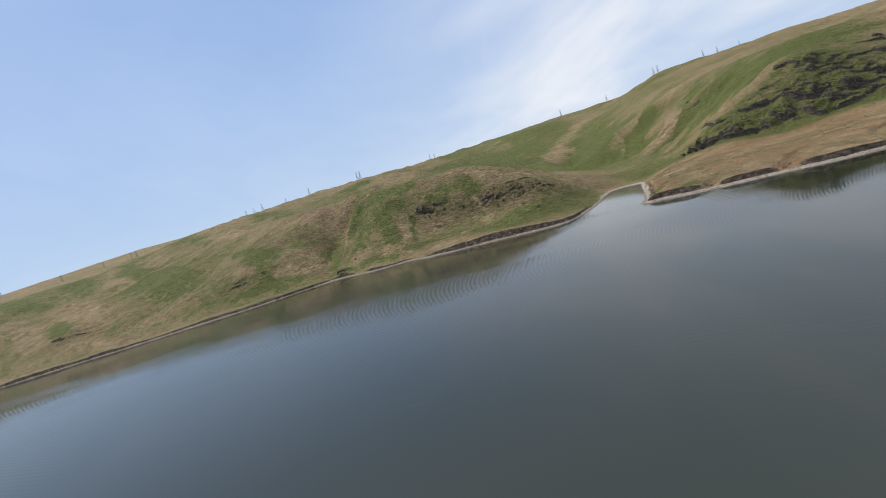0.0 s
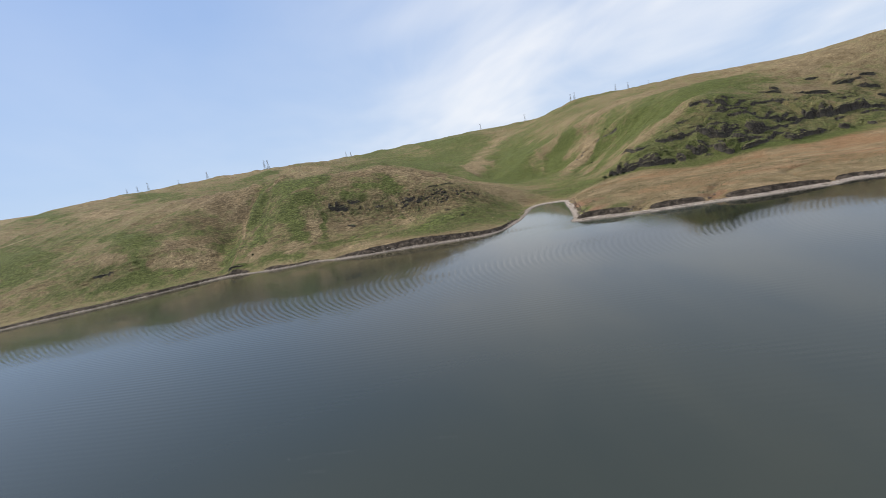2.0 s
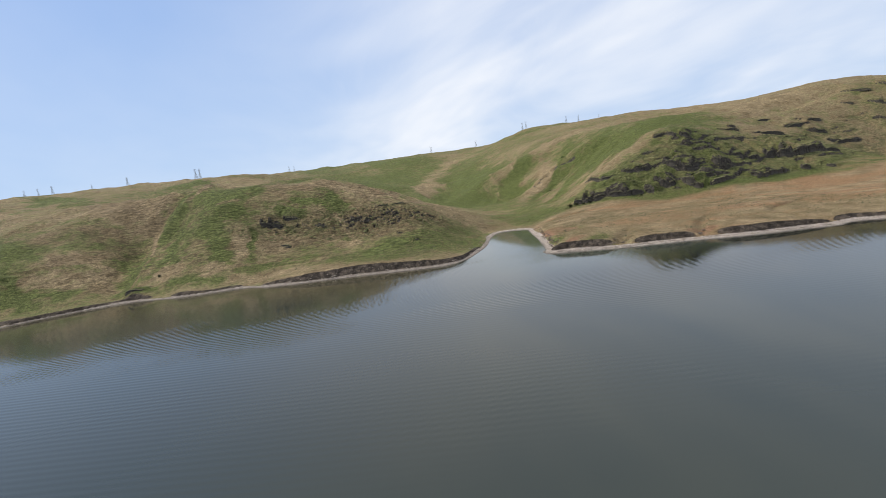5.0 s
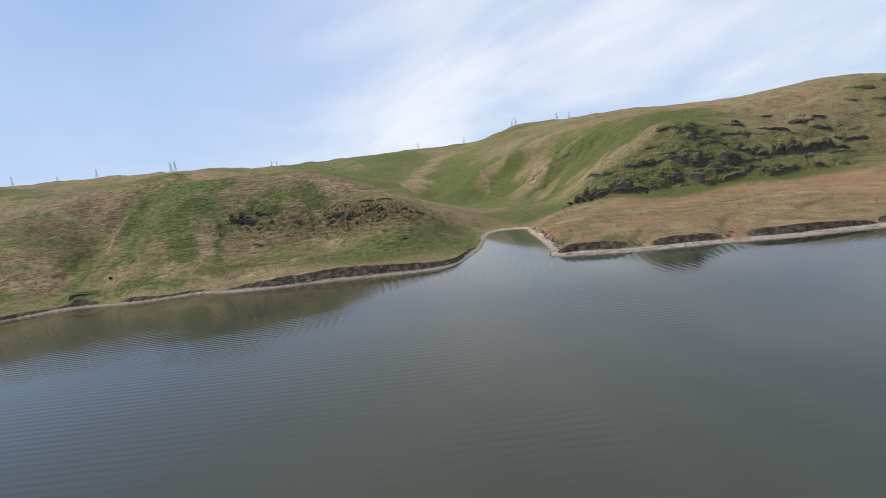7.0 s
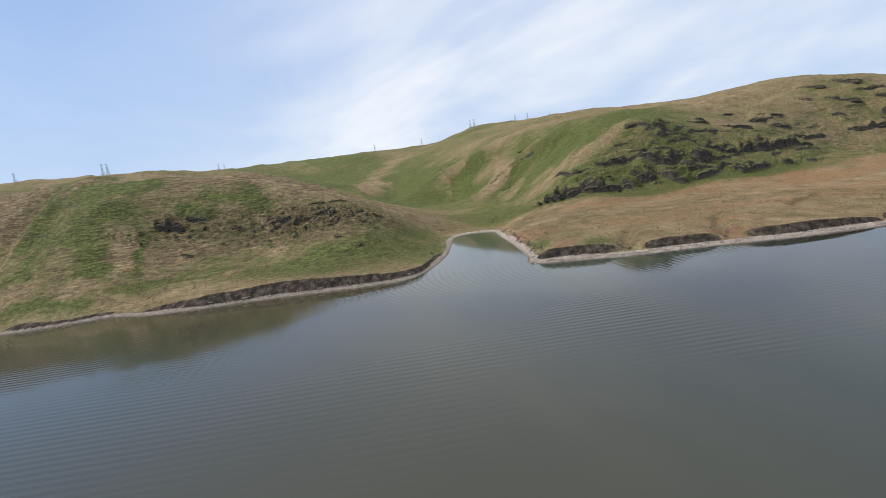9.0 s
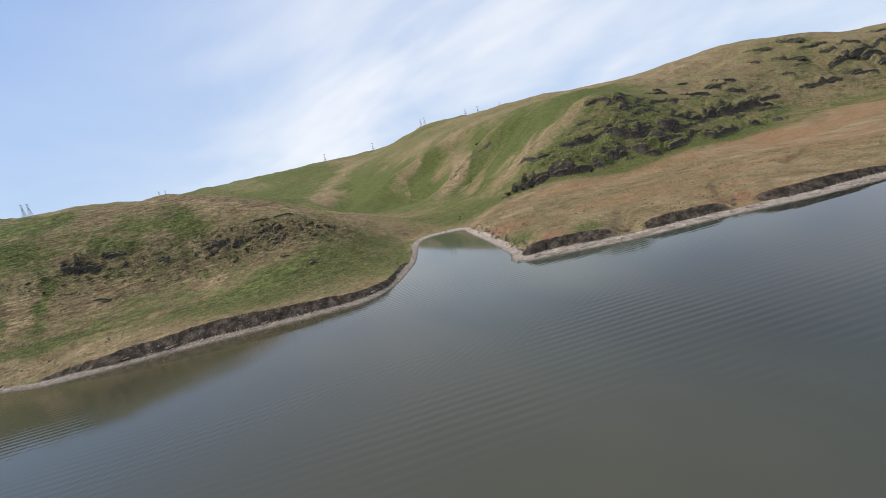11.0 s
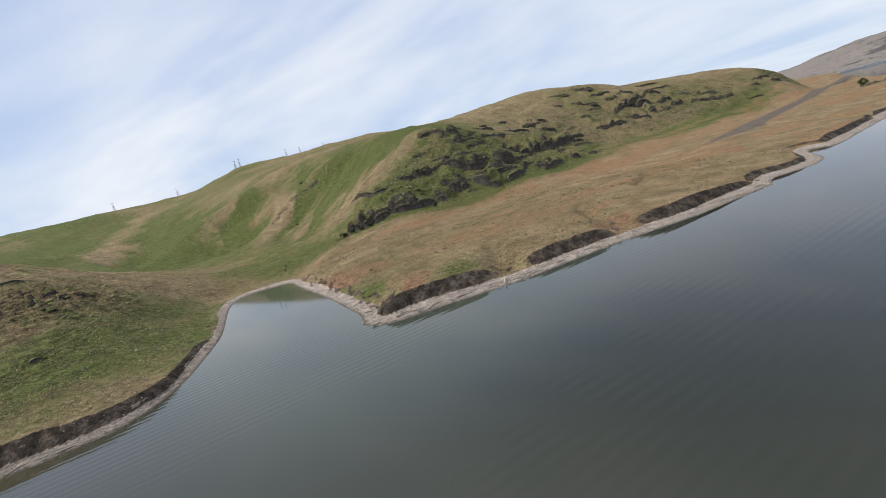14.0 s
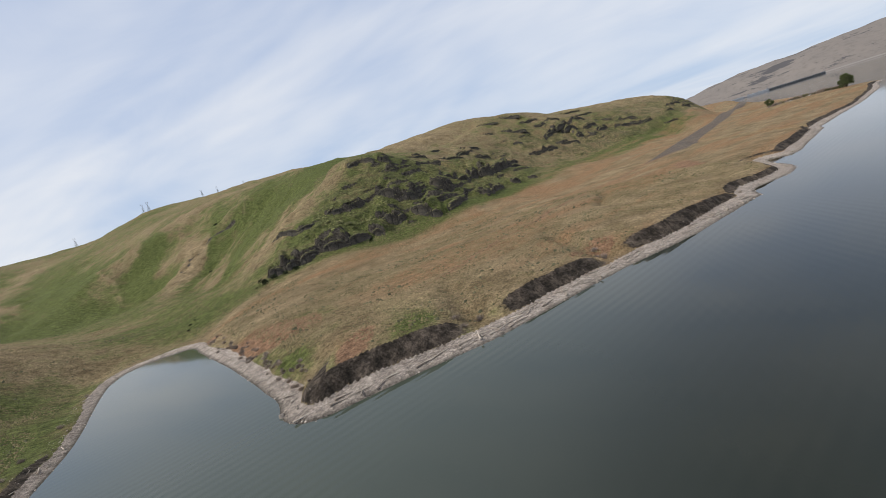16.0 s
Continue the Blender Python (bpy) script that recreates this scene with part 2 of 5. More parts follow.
# Ends of each ledge on the plan, and its height.
LOW_LEDGES = [(341, 678, 349, 668, 9.3), (349, 668, 358, 661, 9.2), (358, 661, 374, 652, 9.2), (374, 652, 389, 637, 9.3), (389, 637, 412, 635, 9.3),
              (418, 638, 423, 628, 8.7), (438, 643, 446, 628, 9.6), (446, 628, 454, 624, 9.5), (465, 626, 466, 609, 10.9),
              (466, 609, 472, 599, 10.7), (487, 614, 497, 606, 8), (485, 598, 520, 600, 8.6), (548, 600, 550, 589, 7.6), (550, 589, 606, 600, 7.6),
              (628, 598, 634, 591, 9.3), (666, 594, 668, 583, 6.0)]
MID_LEDGES = [(390, 721, 392, 692, 5.9), (392, 692, 406, 680, 5.7), (420, 684, 434, 670, 7.5), (434, 670, 451, 665, 7.5), (469, 662, 476, 645, 10.3),
              (476, 645, 491, 632, 10.2), (491, 636, 511, 635, 8.5), (524, 637, 525, 625, 10.8), (525, 625, 539, 620, 10.7),
              (572, 653, 588, 649, 7.6), (594, 646, 608, 641, 8.5), (628, 648, 643, 646, 14.1), (643, 646, 657, 634, 14.4), (657, 634, 713, 632, 14.5), (712, 634, 745, 632, 9)]
HIGH_LEDGES = [(503, 717, 520, 711, 6.8), (520, 711, 522, 696, 6.9), (530, 696, 538, 687, 9.6), (520, 680, 525, 675, 5.3), (675, 754, 682, 744, 6.9),
               (796, 752, 844, 752, 8.8), (825, 738, 849, 726, 8.0), (626, 700, 634, 688, 4.6), (640, 735, 670, 728, 5),
               (690, 720, 740, 712, 7), (770, 786, 800, 784, 5), (820, 700, 870, 692, 7), (835, 765, 880, 756, 6)]
BLUFF_LEDGES = [(932, 688, 963, 673, 9.4), (949, 722, 961, 710, 4.3), (959, 781, 968, 764, 5.6), (963, 673, 994, 660, 9.6),
                (991, 756, 1019, 718, 8.0), (1008, 814, 1028, 775, 5.9), (1015, 663, 1042, 636, 9.0), (1026, 685, 1061, 674, 13),
                (1051, 738, 1086, 716, 9.5), (1053, 713, 1072, 697, 8.3), (1061, 674, 1101, 658, 13), (1063, 788, 1074, 746, 9.8),
                (1068, 640, 1079, 633, 13), (1071, 663, 1098, 647, 13), (1092, 626, 1092, 614, 6.0)]
FAR_LEDGES = [(1092, 702, 1126, 685, 7.3), (1115, 635, 1143, 619, 13), (1121, 613, 1157, 605, 13), (1133, 666, 1187, 653, 8.8),
              (1176, 588, 1202, 567, 8.9), (1201, 634, 1203, 603, 6.6), (1202, 567, 1218, 549, 9.1), (1213, 683, 1264, 653, 6.7),
              (1219, 589, 1231, 560, 9.3), (1222, 545, 1244, 532, 8.0), (1236, 508, 1263, 485, 6.7), (1285, 728, 1336, 698, 7.0),
              (1322, 512, 1344, 499, 7.1), (1386, 516, 1458, 496, 7.5), (1412, 487, 1435, 473, 10.8)]
WEST_LEDGES = [(-52, 720, -41, 714, 8.5), (-42, 714, -28, 711, 8.5), (-26, 725, -11, 720, 6), (10, 704, 20, 701, 2.5), (52, 709, 64, 703, 5.5),
               (92, 626, 100, 622, 2.5), (87, 740, 108, 741, 2.5), (108, 741, 128, 738, 2.5), (-32, 670, -20, 659, 2.5), (104, 594, 110, 595, 2.5),
               (-350, 690, -325, 684, 4), (-650, 690, -618, 682, 5), (-610, 684, -585, 678, 4), (-176, 634, -158, 630, 4)]


def ledge_steps(x, y):
    """How much each ledge lifts the ground behind its face, and where the bare face is."""
    lift, bare = 0 * x, 0 * x
    for n, ledges in enumerate((LOW_LEDGES, MID_LEDGES, HIGH_LEDGES, FAR_LEDGES, WEST_LEDGES, BLUFF_LEDGES)):
        for i, (x0, y0, x1, y1, tall) in enumerate(ledges):
            length = math.hypot(x1 - x0, y1 - y0)
            near = np.nonzero((np.abs(x - (x0 + x1) / 2) < length / 2 + 45) & (np.abs(y - (y0 + y1) / 2) < length / 2 + 45))[0]
            if not len(near):
                continue
            ux, uy = (x1 - x0) / length, (y1 - y0) / length
            px, py = x[near] - (x0 + x1) / 2, y[near] - (y0 + y1) / 2
            u, v = px * ux + py * uy, -px * uy + py * ux
            v = v + 1.6 * vnoise(u / 11 + 31 * i, u * 0, 60 + n)
            w = 1 - sstep(0.42, 0.72, np.abs(u) / length + 0.10 * vnoise(u / 6, v / 6, 66))
            up = tall * (0.8 + 0.35 * vnoise(u / 7, u * 0 + 5 * i, 67))
            lift[near] += 0.8 * w * up * sstep(-1.0, 2.4, v) * np.exp(-np.maximum(v, 0) / (2.6 * tall))
            bare[near] = np.maximum(bare[near], w * np.exp(-((v / 1.7) ** 2)))
    return lift, bare


# Crests of the spurs on the east side of the valley: how wide, and the line on the plan.
SPURS = [(62, [(295, 1083), (350, 1150), (410, 1175), (460, 1176), (530, 1181), (640, 1190)]), (46, [(306, 850), (356, 898), (413, 959), (466, 985), (509, 990), (560, 978)]),
         (34, [(284, 702), (321, 725), (356, 723), (386, 721), (422, 718), (472, 730), (518, 739)]), (85, [(271, 1327), (330, 1500), (408, 1706), (552, 1947)])]
STONY_GULLY = [(385, 985), (402, 976), (434, 966), (491, 985), (520, 965)]


def polyline_distance(x, y, p, reach=12):
    """Metres from a line, where they are fewer than reach."""
    best = np.full(len(x), 1e4)
    lo, hi = p.min(0) - reach, p.max(0) + reach
    near = np.nonzero((x > lo[0]) & (x < hi[0]) & (y > lo[1]) & (y < hi[1]))[0]
    for a, b in zip(p[:-1], p[1:]):
        t = np.clip(((x[near] - a[0]) * (b[0] - a[0]) + (y[near] - a[1]) * (b[1] - a[1])) / ((b - a) @ (b - a)), 0, 1)
        best[near] = np.minimum(best[near], np.hypot(x[near] - a[0] - t * (b[0] - a[0]), y[near] - a[1] - t * (b[1] - a[1])))
    return best, near


# Dry gullies over the flat, from the terrace to the shore.
GULLIES = [[(440, 452), (392, 440), (377, 420), (373, 395), (378, 376)], [(740, 424), (683, 412), (660, 382), (643, 355), (612, 332)], [(330, 452), (310, 436), (299, 424), (294, 414)],
           [(262, 468), (250, 456), (243, 446)]]

# Where side gullies break the cut bank, metres across, and how far they reach in.
BREAKS = [(242, 443, 7, 26), (296, 416, 7, 30), (372, 370, 7, 40), (478, 362, 12, 26), (594, 325, 6, 24), (-188, 640, 8, 120), (-139, 607, 9, 20), (-55, 578, 8, 16), (230, 668, 22, 30)]


def land(x, y):
    """Height of the ground, and masks of what covers it."""
    x, y = np.asarray(x, float), np.asarray(y, float)
    d, s = shore_distance(x, y)
    zero = 0 * s
    h = surface(x, y)
    far_out = np.clip(sstep(2300, 2700, x) * sstep(520, 900, y) + sstep(2000, 2900, -x) + sstep(2900, 3500, y), 0, 1)
    h = h * (1 - far_out) + 150 * far_out
    grade = 433 - 0.0437 * (x - 637)  # the line of the old railway grade
    level = np.exp(-(((y - grade) / 34) ** 2)) * sstep(560, 760, x) * (1 - sstep(2200, 2500, x))
    h = h * (1 - level) + 9 * level
    rise = sstep(14, 70, d)
    gorge = zero
    for line in GULLIES:
        run, _ = polyline_distance(x + 4 * vnoise(x / 19, y / 19, 17), y + 4 * vnoise(x / 19, y / 19, 18), np.array(line, float), 30)
        gorge = np.maximum(gorge, np.exp(-((run / 4.5) ** 2)))
    h = h - 2.6 * gorge
    hill = sstep(14, 40, h) * rise
    # spurs that run down to the valley, with hollows between them
    fan = np.arctan2(y - 680, x - 190)
    far = np.hypot(y - 680, x - 190)
    fine = vnoise(fan * 17 + 1.6 * fbm(x / 260, y / 260, 3, 8), far / 190, 7)
    crest = zero
    for wide, line in SPURS:
        run, _ = polyline_distance(x, y, np.array(line, float), 160)
        run = run * (1 + 0.18 * vnoise(x / 40, y / 40, 13)) + 3.5 * vnoise(x / 15, y / 15, 14)
        crest = np.maximum(crest, np.clip(1 - np.maximum(run, 0) / wide, 0, 1))
    valley_side = sstep(4, 34, y - np.interp(x, [288, 320, 386, 422, 472, 518, 640], [700, 716, 712, 708, 720, 730, 800])) * sstep(265, 300, x)
    groove = hill * valley_side * (1 - sstep(1500, 1750, y)) * (1 - sstep(105, 160, h)) * sstep(0, 40, d)
    hollow_depth = (1 - crest) ** 1.3
    h = h - groove * (18 * hollow_depth + 4.5 * np.abs(fine) * (0.4 + 0.6 * hollow_depth))
    stony, _ = polyline_distance(x, y, np.array(STONY_GULLY, float), 160)
    stony = np.exp(-((stony / (6 + 3 * vnoise(x / 9, y / 9, 15))) ** 2))
    h = h - 3.0 * stony
    spur_w = vnoise((x - 0.1 * y) / 60 + 0.6 * vnoise(x / 110, y / 110, 9), y / 320, 6)
    west_side = (1 - sstep(120, 240, x)) * sstep(16, 70, d)
    h = h + west_side * sstep(25, 110, d) * (3.6 * (1 - 2 * np.abs(spur_w)) - 1.2)
    gully = np.exp(-(((x + 190 + 0.12 * (y - 640)) / 16) ** 2)) * sstep(610, 660, y) * (1 - sstep(800, 900, y))
    ridge_x = np.interp(y, [645, 677, 706, 777, 824, 856, 930], [-172, -172, -179, -178, -160, -142, -125])
    ridge = np.exp(-(((x - ridge_x) / 13) ** 2)) * sstep(640, 690, y) * (1 - sstep(850, 930, y))
    hollow = np.exp(-(((x - ridge_x + 27) / 15) ** 2)) * sstep(660, 700, y) * (1 - sstep(830, 900, y))
    h = h - 6 * gully + 5 * ridge - 6 * hollow + 5 * bump_at(x, y, -167, 634, 13, 9, -20)
    h = h + rise * (1 - level) * (2.4 * fbm(x / 70, y / 70, 3, 11) * (0.25 + hill) + 0.45 * fbm(x / 11, y / 11, 3, 12) * (0.4 + hill))
    # basalt ledges
    rock_e, rock_w = rocky_zone(x, y)
    broken = sstep(-0.45, 0.1, fbm(x / 42, y / 24, 3, 21))
    lift, bare = ledge_steps(x, y)
    layer = 9.0
    u = h / layer + 0.5 * fbm(x / 95, y / 95, 4, 22)
    f = u - np.floor(u)
    step = layer * (np.floor(u) + sstep(0.60, 0.80, f) * 0.75 + f * 0.25) - layer * (u - h / layer)
    k = rock_e * (0.1 + 0.45 * broken) * (1 - 0.6 * sstep(700, 820, x))
    ledge = k * sstep(0.56, 0.64, f) * (1 - sstep(0.80, 0.86, f))
    h = h * (1 - k) + step * k + rock_e * (4.5 * (0.5 - np.abs(vnoise((x + 0.55 * (y - 640)) / 27 + 0.5 * vnoise(x / 40, y / 40, 27), y / 150, 28))) + 0.5 * fbm(x / 8, y / 8, 3, 23) + 0.8 * np.abs(fbm(x / 17, y / 12, 2, 25))) + lift
    lumps = np.abs(fbm(x / 12, y / 7, 3, 24))
    h = h + rock_w * (4.6 * lumps + 1.6 * np.abs(fbm(x / 5, y / 3.5, 2, 26)) - 1.6)
    # narrow stock terraces along the contours of the west hill
    layer = 1.7
    u = h / layer + 0.45 * fbm(x / 18, y / 18, 3, 29)
    f = u - np.floor(u)
    step = layer * (np.floor(u) + sstep(0.30, 0.70, f)) - layer * (u - h / layer)
    k = np.clip(0.75 * rock_w + 0.42 * west_side * sstep(-0.3, 0.4, fbm(x / 55, y / 55, 2, 30)), 0, 0.8) * (1 - sstep(330, 420, -x)) * (1 - sstep(860, 950, y))
    h = h * (1 - k) + step * k
    # shore: beach, cut bank, then the grass
    gap, reach = zero, zero
    for bx, by, wide, deep in BREAKS:
        r = np.hypot(x - bx, y - by)
        gap = np.maximum(gap, np.exp(-((r / (wide * 1.4)) ** 2)))
        reach = np.maximum(reach, np.exp(-((r / deep) ** 2)) * np.clip(1 - r / deep / 2, 0, 1))
    close = 1 - sstep(420, 470, x) * (x > 0) - sstep(60, 120, -x)
    jag = ((0.5 + 0.9 * close) * vnoise(x / 14, y / 14, 3) + 0.3 * close * vnoise(x / 3.4, y / 3.4, 4) + 0.5 * close * fbm(x / 6, y / 6, 2, 37)) * sstep(3, 8, d)
    scallop = 3.2 * vnoise(x / 45, y / 45, 34)
    river = sstep(170, 190, x) * (1 - sstep(480, 500, y))
    beach = 3.9 - 0.9 * (1 - sstep(120, 165, x)) - 0.6 * sstep(20, 60, -x) - 1.2 * sstep(600, 680, x) + 1.7 * river + 1.1 * vnoise(x / 25, y / 25, 32) + 1.2 * (x > 190) * sstep(0, 40, 240 - np.abs(x - 240))
    tall = np.maximum(h * (1 - 0.62 * gap * (1 - sstep(18, 45, d))), 1.3) - 1.0 * reach * sstep(8, 20, d)
    on_west = sstep(20, 32, -x)
    tall = np.maximum(tall, (3.7 + 1.3 * vnoise(s / 38, zero, 38)) * (1 - gap) * on_west)
    tall = np.maximum(tall, 1.2)
    e = d + jag - np.maximum(scallop, 0)
    inlet = sstep(466, 494, y) * sstep(-8, 8, x - 165 - 0.42 * (y - 490)) * (x < 300) * 0.9
    soft = np.clip(0.04 + gap + inlet + 0.3 * sstep(0.2, 0.6, vnoise(s / 85, zero, 31)) * (x < -20), 0, 1)
    wide = np.clip(0.92 * tall, 1.4, 8) * (1 + 1.8 * soft) * (1 + 0.3 * sstep(600, 700, x))
    up = np.clip((e - beach) / wide, 0, 1)
    z = np.where(d < 0, 0.16 * d, np.minimum(0.26 * d, 0.9 + 0.05 * d))
    z = np.maximum(z, -8)
    z = z + (tall - np.maximum(z, 0)) * np.where(up > 0, up**0.85, 0) * (d > 0)
    face = sstep(0.02, 0.12, up) * (1 - sstep(0.86, 1.0, up)) * sstep(1.2, 2.6, tall)
    rill = np.abs(vnoise(s / 1.9 + 0.3 * vnoise(x / 5, y / 4, 36), d / 9, 33)) + 0.5 * np.abs(fbm(x / 4.5, y / 4.5, 3, 35))
    z = z + face * close * (0.35 - 0.65 * rill)
    sand = (d > -60) * (1 - sstep(0.0, 0.1, up)) * (d < 40)
    cut = face * np.clip(1 - 1.1 * soft, 0, 1)
    wet = np.exp(-((d / 1.0) ** 2))
    return z, dict(d=d, s=s, rock=np.clip(ledge + bare, 0, 1), rocky=np.clip(rock_e * (0.45 + 0.55 * broken) + rock_w * 0.95, 0, 1),
                   cut=cut, sand=sand, wet=wet, groove=groove * sstep(0.2, 0.7, hollow_depth), flank=groove, west=west_side, stony=stony, gorge=gorge,
                   crest=hill * valley_side * sstep(0.20, 1.0, crest) * (0.75 + 0.5 * vnoise(x / 30, y / 30, 16)) + 0.4 * groove * (1 - sstep(0.05, 0.25, np.abs(fine))))


def height(x, y):
    return land(np.atleast_1d(x), np.atleast_1d(y))[0]


def spaced(*spans):
    """Grid lines: (from, to, step) span by span."""
    out = []
    for a, b, st in spans:
        out += list(np.linspace(a, b, max(2, int(round((b - a) / st)) + 1))[:-1])
    return np.array(out + [spans[-1][1]])


GX = spaced((-5000, -1500, 250), (-1500, -650, 14), (-650, -60, 2.2), (-60, 170, 1.15), (170, 390, 0.85), (390, 760, 1.7), (760, 1100, 2.2), (1100, 1600, 3.5), (1600, 1700, 10), (1700, 2700, 25), (2700, 3400, 100), (3400, 4900, 30))
GY = spaced((-4800, -900, 300), (-900, 150, 40), (150, 210, 4), (210, 340, 1.4), (340, 560, 0.9), (560, 760, 1.4), (760, 1000, 3), (1000, 2300, 10), (2300, 4800, 200))


def far_bank(x, y):
    """The hills beyond the dam, across the river."""
    foot = 3700 + 60 * vnoise(y / 300, 0 * y, 41)
    top = np.interp(y, [-4000, -1500, -800, -450, -91, 31, 264, 506, 718, 1000, 1600], [260, 250, 225, 205, 179, 170, 166, 151, 108, 85, 80])
    rise = np.clip((x - foot) / 600, -0.2, 1)
    return np.where(rise > 0, top * (1 - (1 - rise) ** 1.7), 30 * rise) + sstep(0, 0.2, rise) * 9 * fbm(x / 160, y / 160, 4, 42)


def attribute(me, name, values):
    me.attributes.new(name, "FLOAT", "POINT").data.foreach_set("value", np.asarray(values, np.float32))


def sheet(name, xs, ys, z, keep, material):
    """A grid of quads over xs and ys; keep: which points are wanted."""
    nx, ny = len(xs), len(ys)
    gx, gy = np.meshgrid(xs, ys)
    idx = np.arange(nx * ny).reshape(ny, nx)
    q = np.stack([idx[:-1, :-1], idx[:-1, 1:], idx[1:, 1:], idx[1:, :-1]], -1).reshape(-1, 4)
    q = q[keep[q].any(1)]
    used = np.unique(q)
    remap = np.full(nx * ny, -1)
    remap[used] = np.arange(len(used))
    q = remap[q]
    co = np.stack([gx.ravel(), gy.ravel(), z], 1)[used]
    me = bpy.data.meshes.new(name)
    me.vertices.add(len(co))
    me.vertices.foreach_set("co", co.astype(np.float32).ravel())
    me.loops.add(q.size)
    me.loops.foreach_set("vertex_index", q.astype(np.int32).ravel())
    me.polygons.add(len(q))
    me.polygons.foreach_set("loop_start", np.arange(0, q.size, 4, dtype=np.int32))
    me.polygons.foreach_set("use_smooth", np.ones(len(q), bool))
    me.update(calc_edges=True)
    me.materials.append(material)
    return new(name, me), used


# ---- materials ----
class Mat:
    """A principled material and short ways to add nodes to it."""

    def __init__(self, name, rough=0.8, spec=0.3):
        self.m = bpy.data.materials.new(name)
        self.m.use_nodes = True
        self.t = self.m.node_tree
        self.p = self.t.nodes["Principled BSDF"]
        self.p.inputs["Roughness"].default_value = rough
        self.p.inputs["Specular IOR Level"].default_value = spec
        self.co = self.add("ShaderNodeTexCoord").outputs["Object"]

    def add(self, kind):
        return self.t.nodes.new(kind)

    def put(self, v, socket):
        if isinstance(v, (int, float)):
            socket.default_value = v
        elif isinstance(v, tuple):
            socket.default_value = (*v, 1) if len(v) == 3 and socket.type == "RGBA" else v
        else:
            self.t.links.new(v, socket)

    def math(self, op, a, b=0.0, clamp=False):
        n = self.add("ShaderNodeMath")
        n.operation, n.use_clamp = op, clamp
        self.put(a, n.inputs[0]), self.put(b, n.inputs[1])
        return n.outputs[0]

    def noise(self, scale, detail=4, rough=0.55, stretch=None, distortion=0.0):
        n = self.add("ShaderNodeTexNoise")
        co = self.co
        if stretch:
            mp = self.add("ShaderNodeMapping")
            mp.inputs["Rotation"].default_value = (0, 0, radians(stretch[0]))
            mp.inputs["Scale"].default_value = stretch[1:]
            self.put(co, mp.inputs["Vector"])
            co = mp.outputs[0]
        self.put(co, n.inputs["Vector"])
        n.inputs["Scale"].default_value, n.inputs["Detail"].default_value = scale, detail
        n.inputs["Roughness"].default_value, n.inputs["Distortion"].default_value = rough, distortion
        return n.outputs[0]

    def ramp(self, v, lo, hi, a=0.0, b=1.0):
        n = self.add("ShaderNodeMapRange")
        n.interpolation_type = "SMOOTHSTEP"
        self.put(v, n.inputs[0])
        for i, x in zip((1, 2, 3, 4), (lo, hi, a, b)):
            n.inputs[i].default_value = x
        return n.outputs[0]

    def mix(self, f, a, b):
        n = self.add("ShaderNodeMix")
        n.data_type = "RGBA"
        self.put(f, n.inputs["Factor"]), self.put(a, n.inputs["A"]), self.put(b, n.inputs["B"])
        return n.outputs["Result"]

    def attr(self, name):
        n = self.add("ShaderNodeAttribute")
        n.attribute_name = name
        return n.outputs["Fac"]

    def color(self, v):
        self.put(v, self.p.inputs["Base Color"])
        return self

    def bump(self, h, strength=0.5, distance=0.3):
        n = self.add("ShaderNodeBump")
        n.inputs["Strength"].default_value, n.inputs["Distance"].default_value = strength, distance
        self.put(h, n.inputs["Height"])
        self.put(n.outputs[0], self.p.inputs["Normal"])
        return self


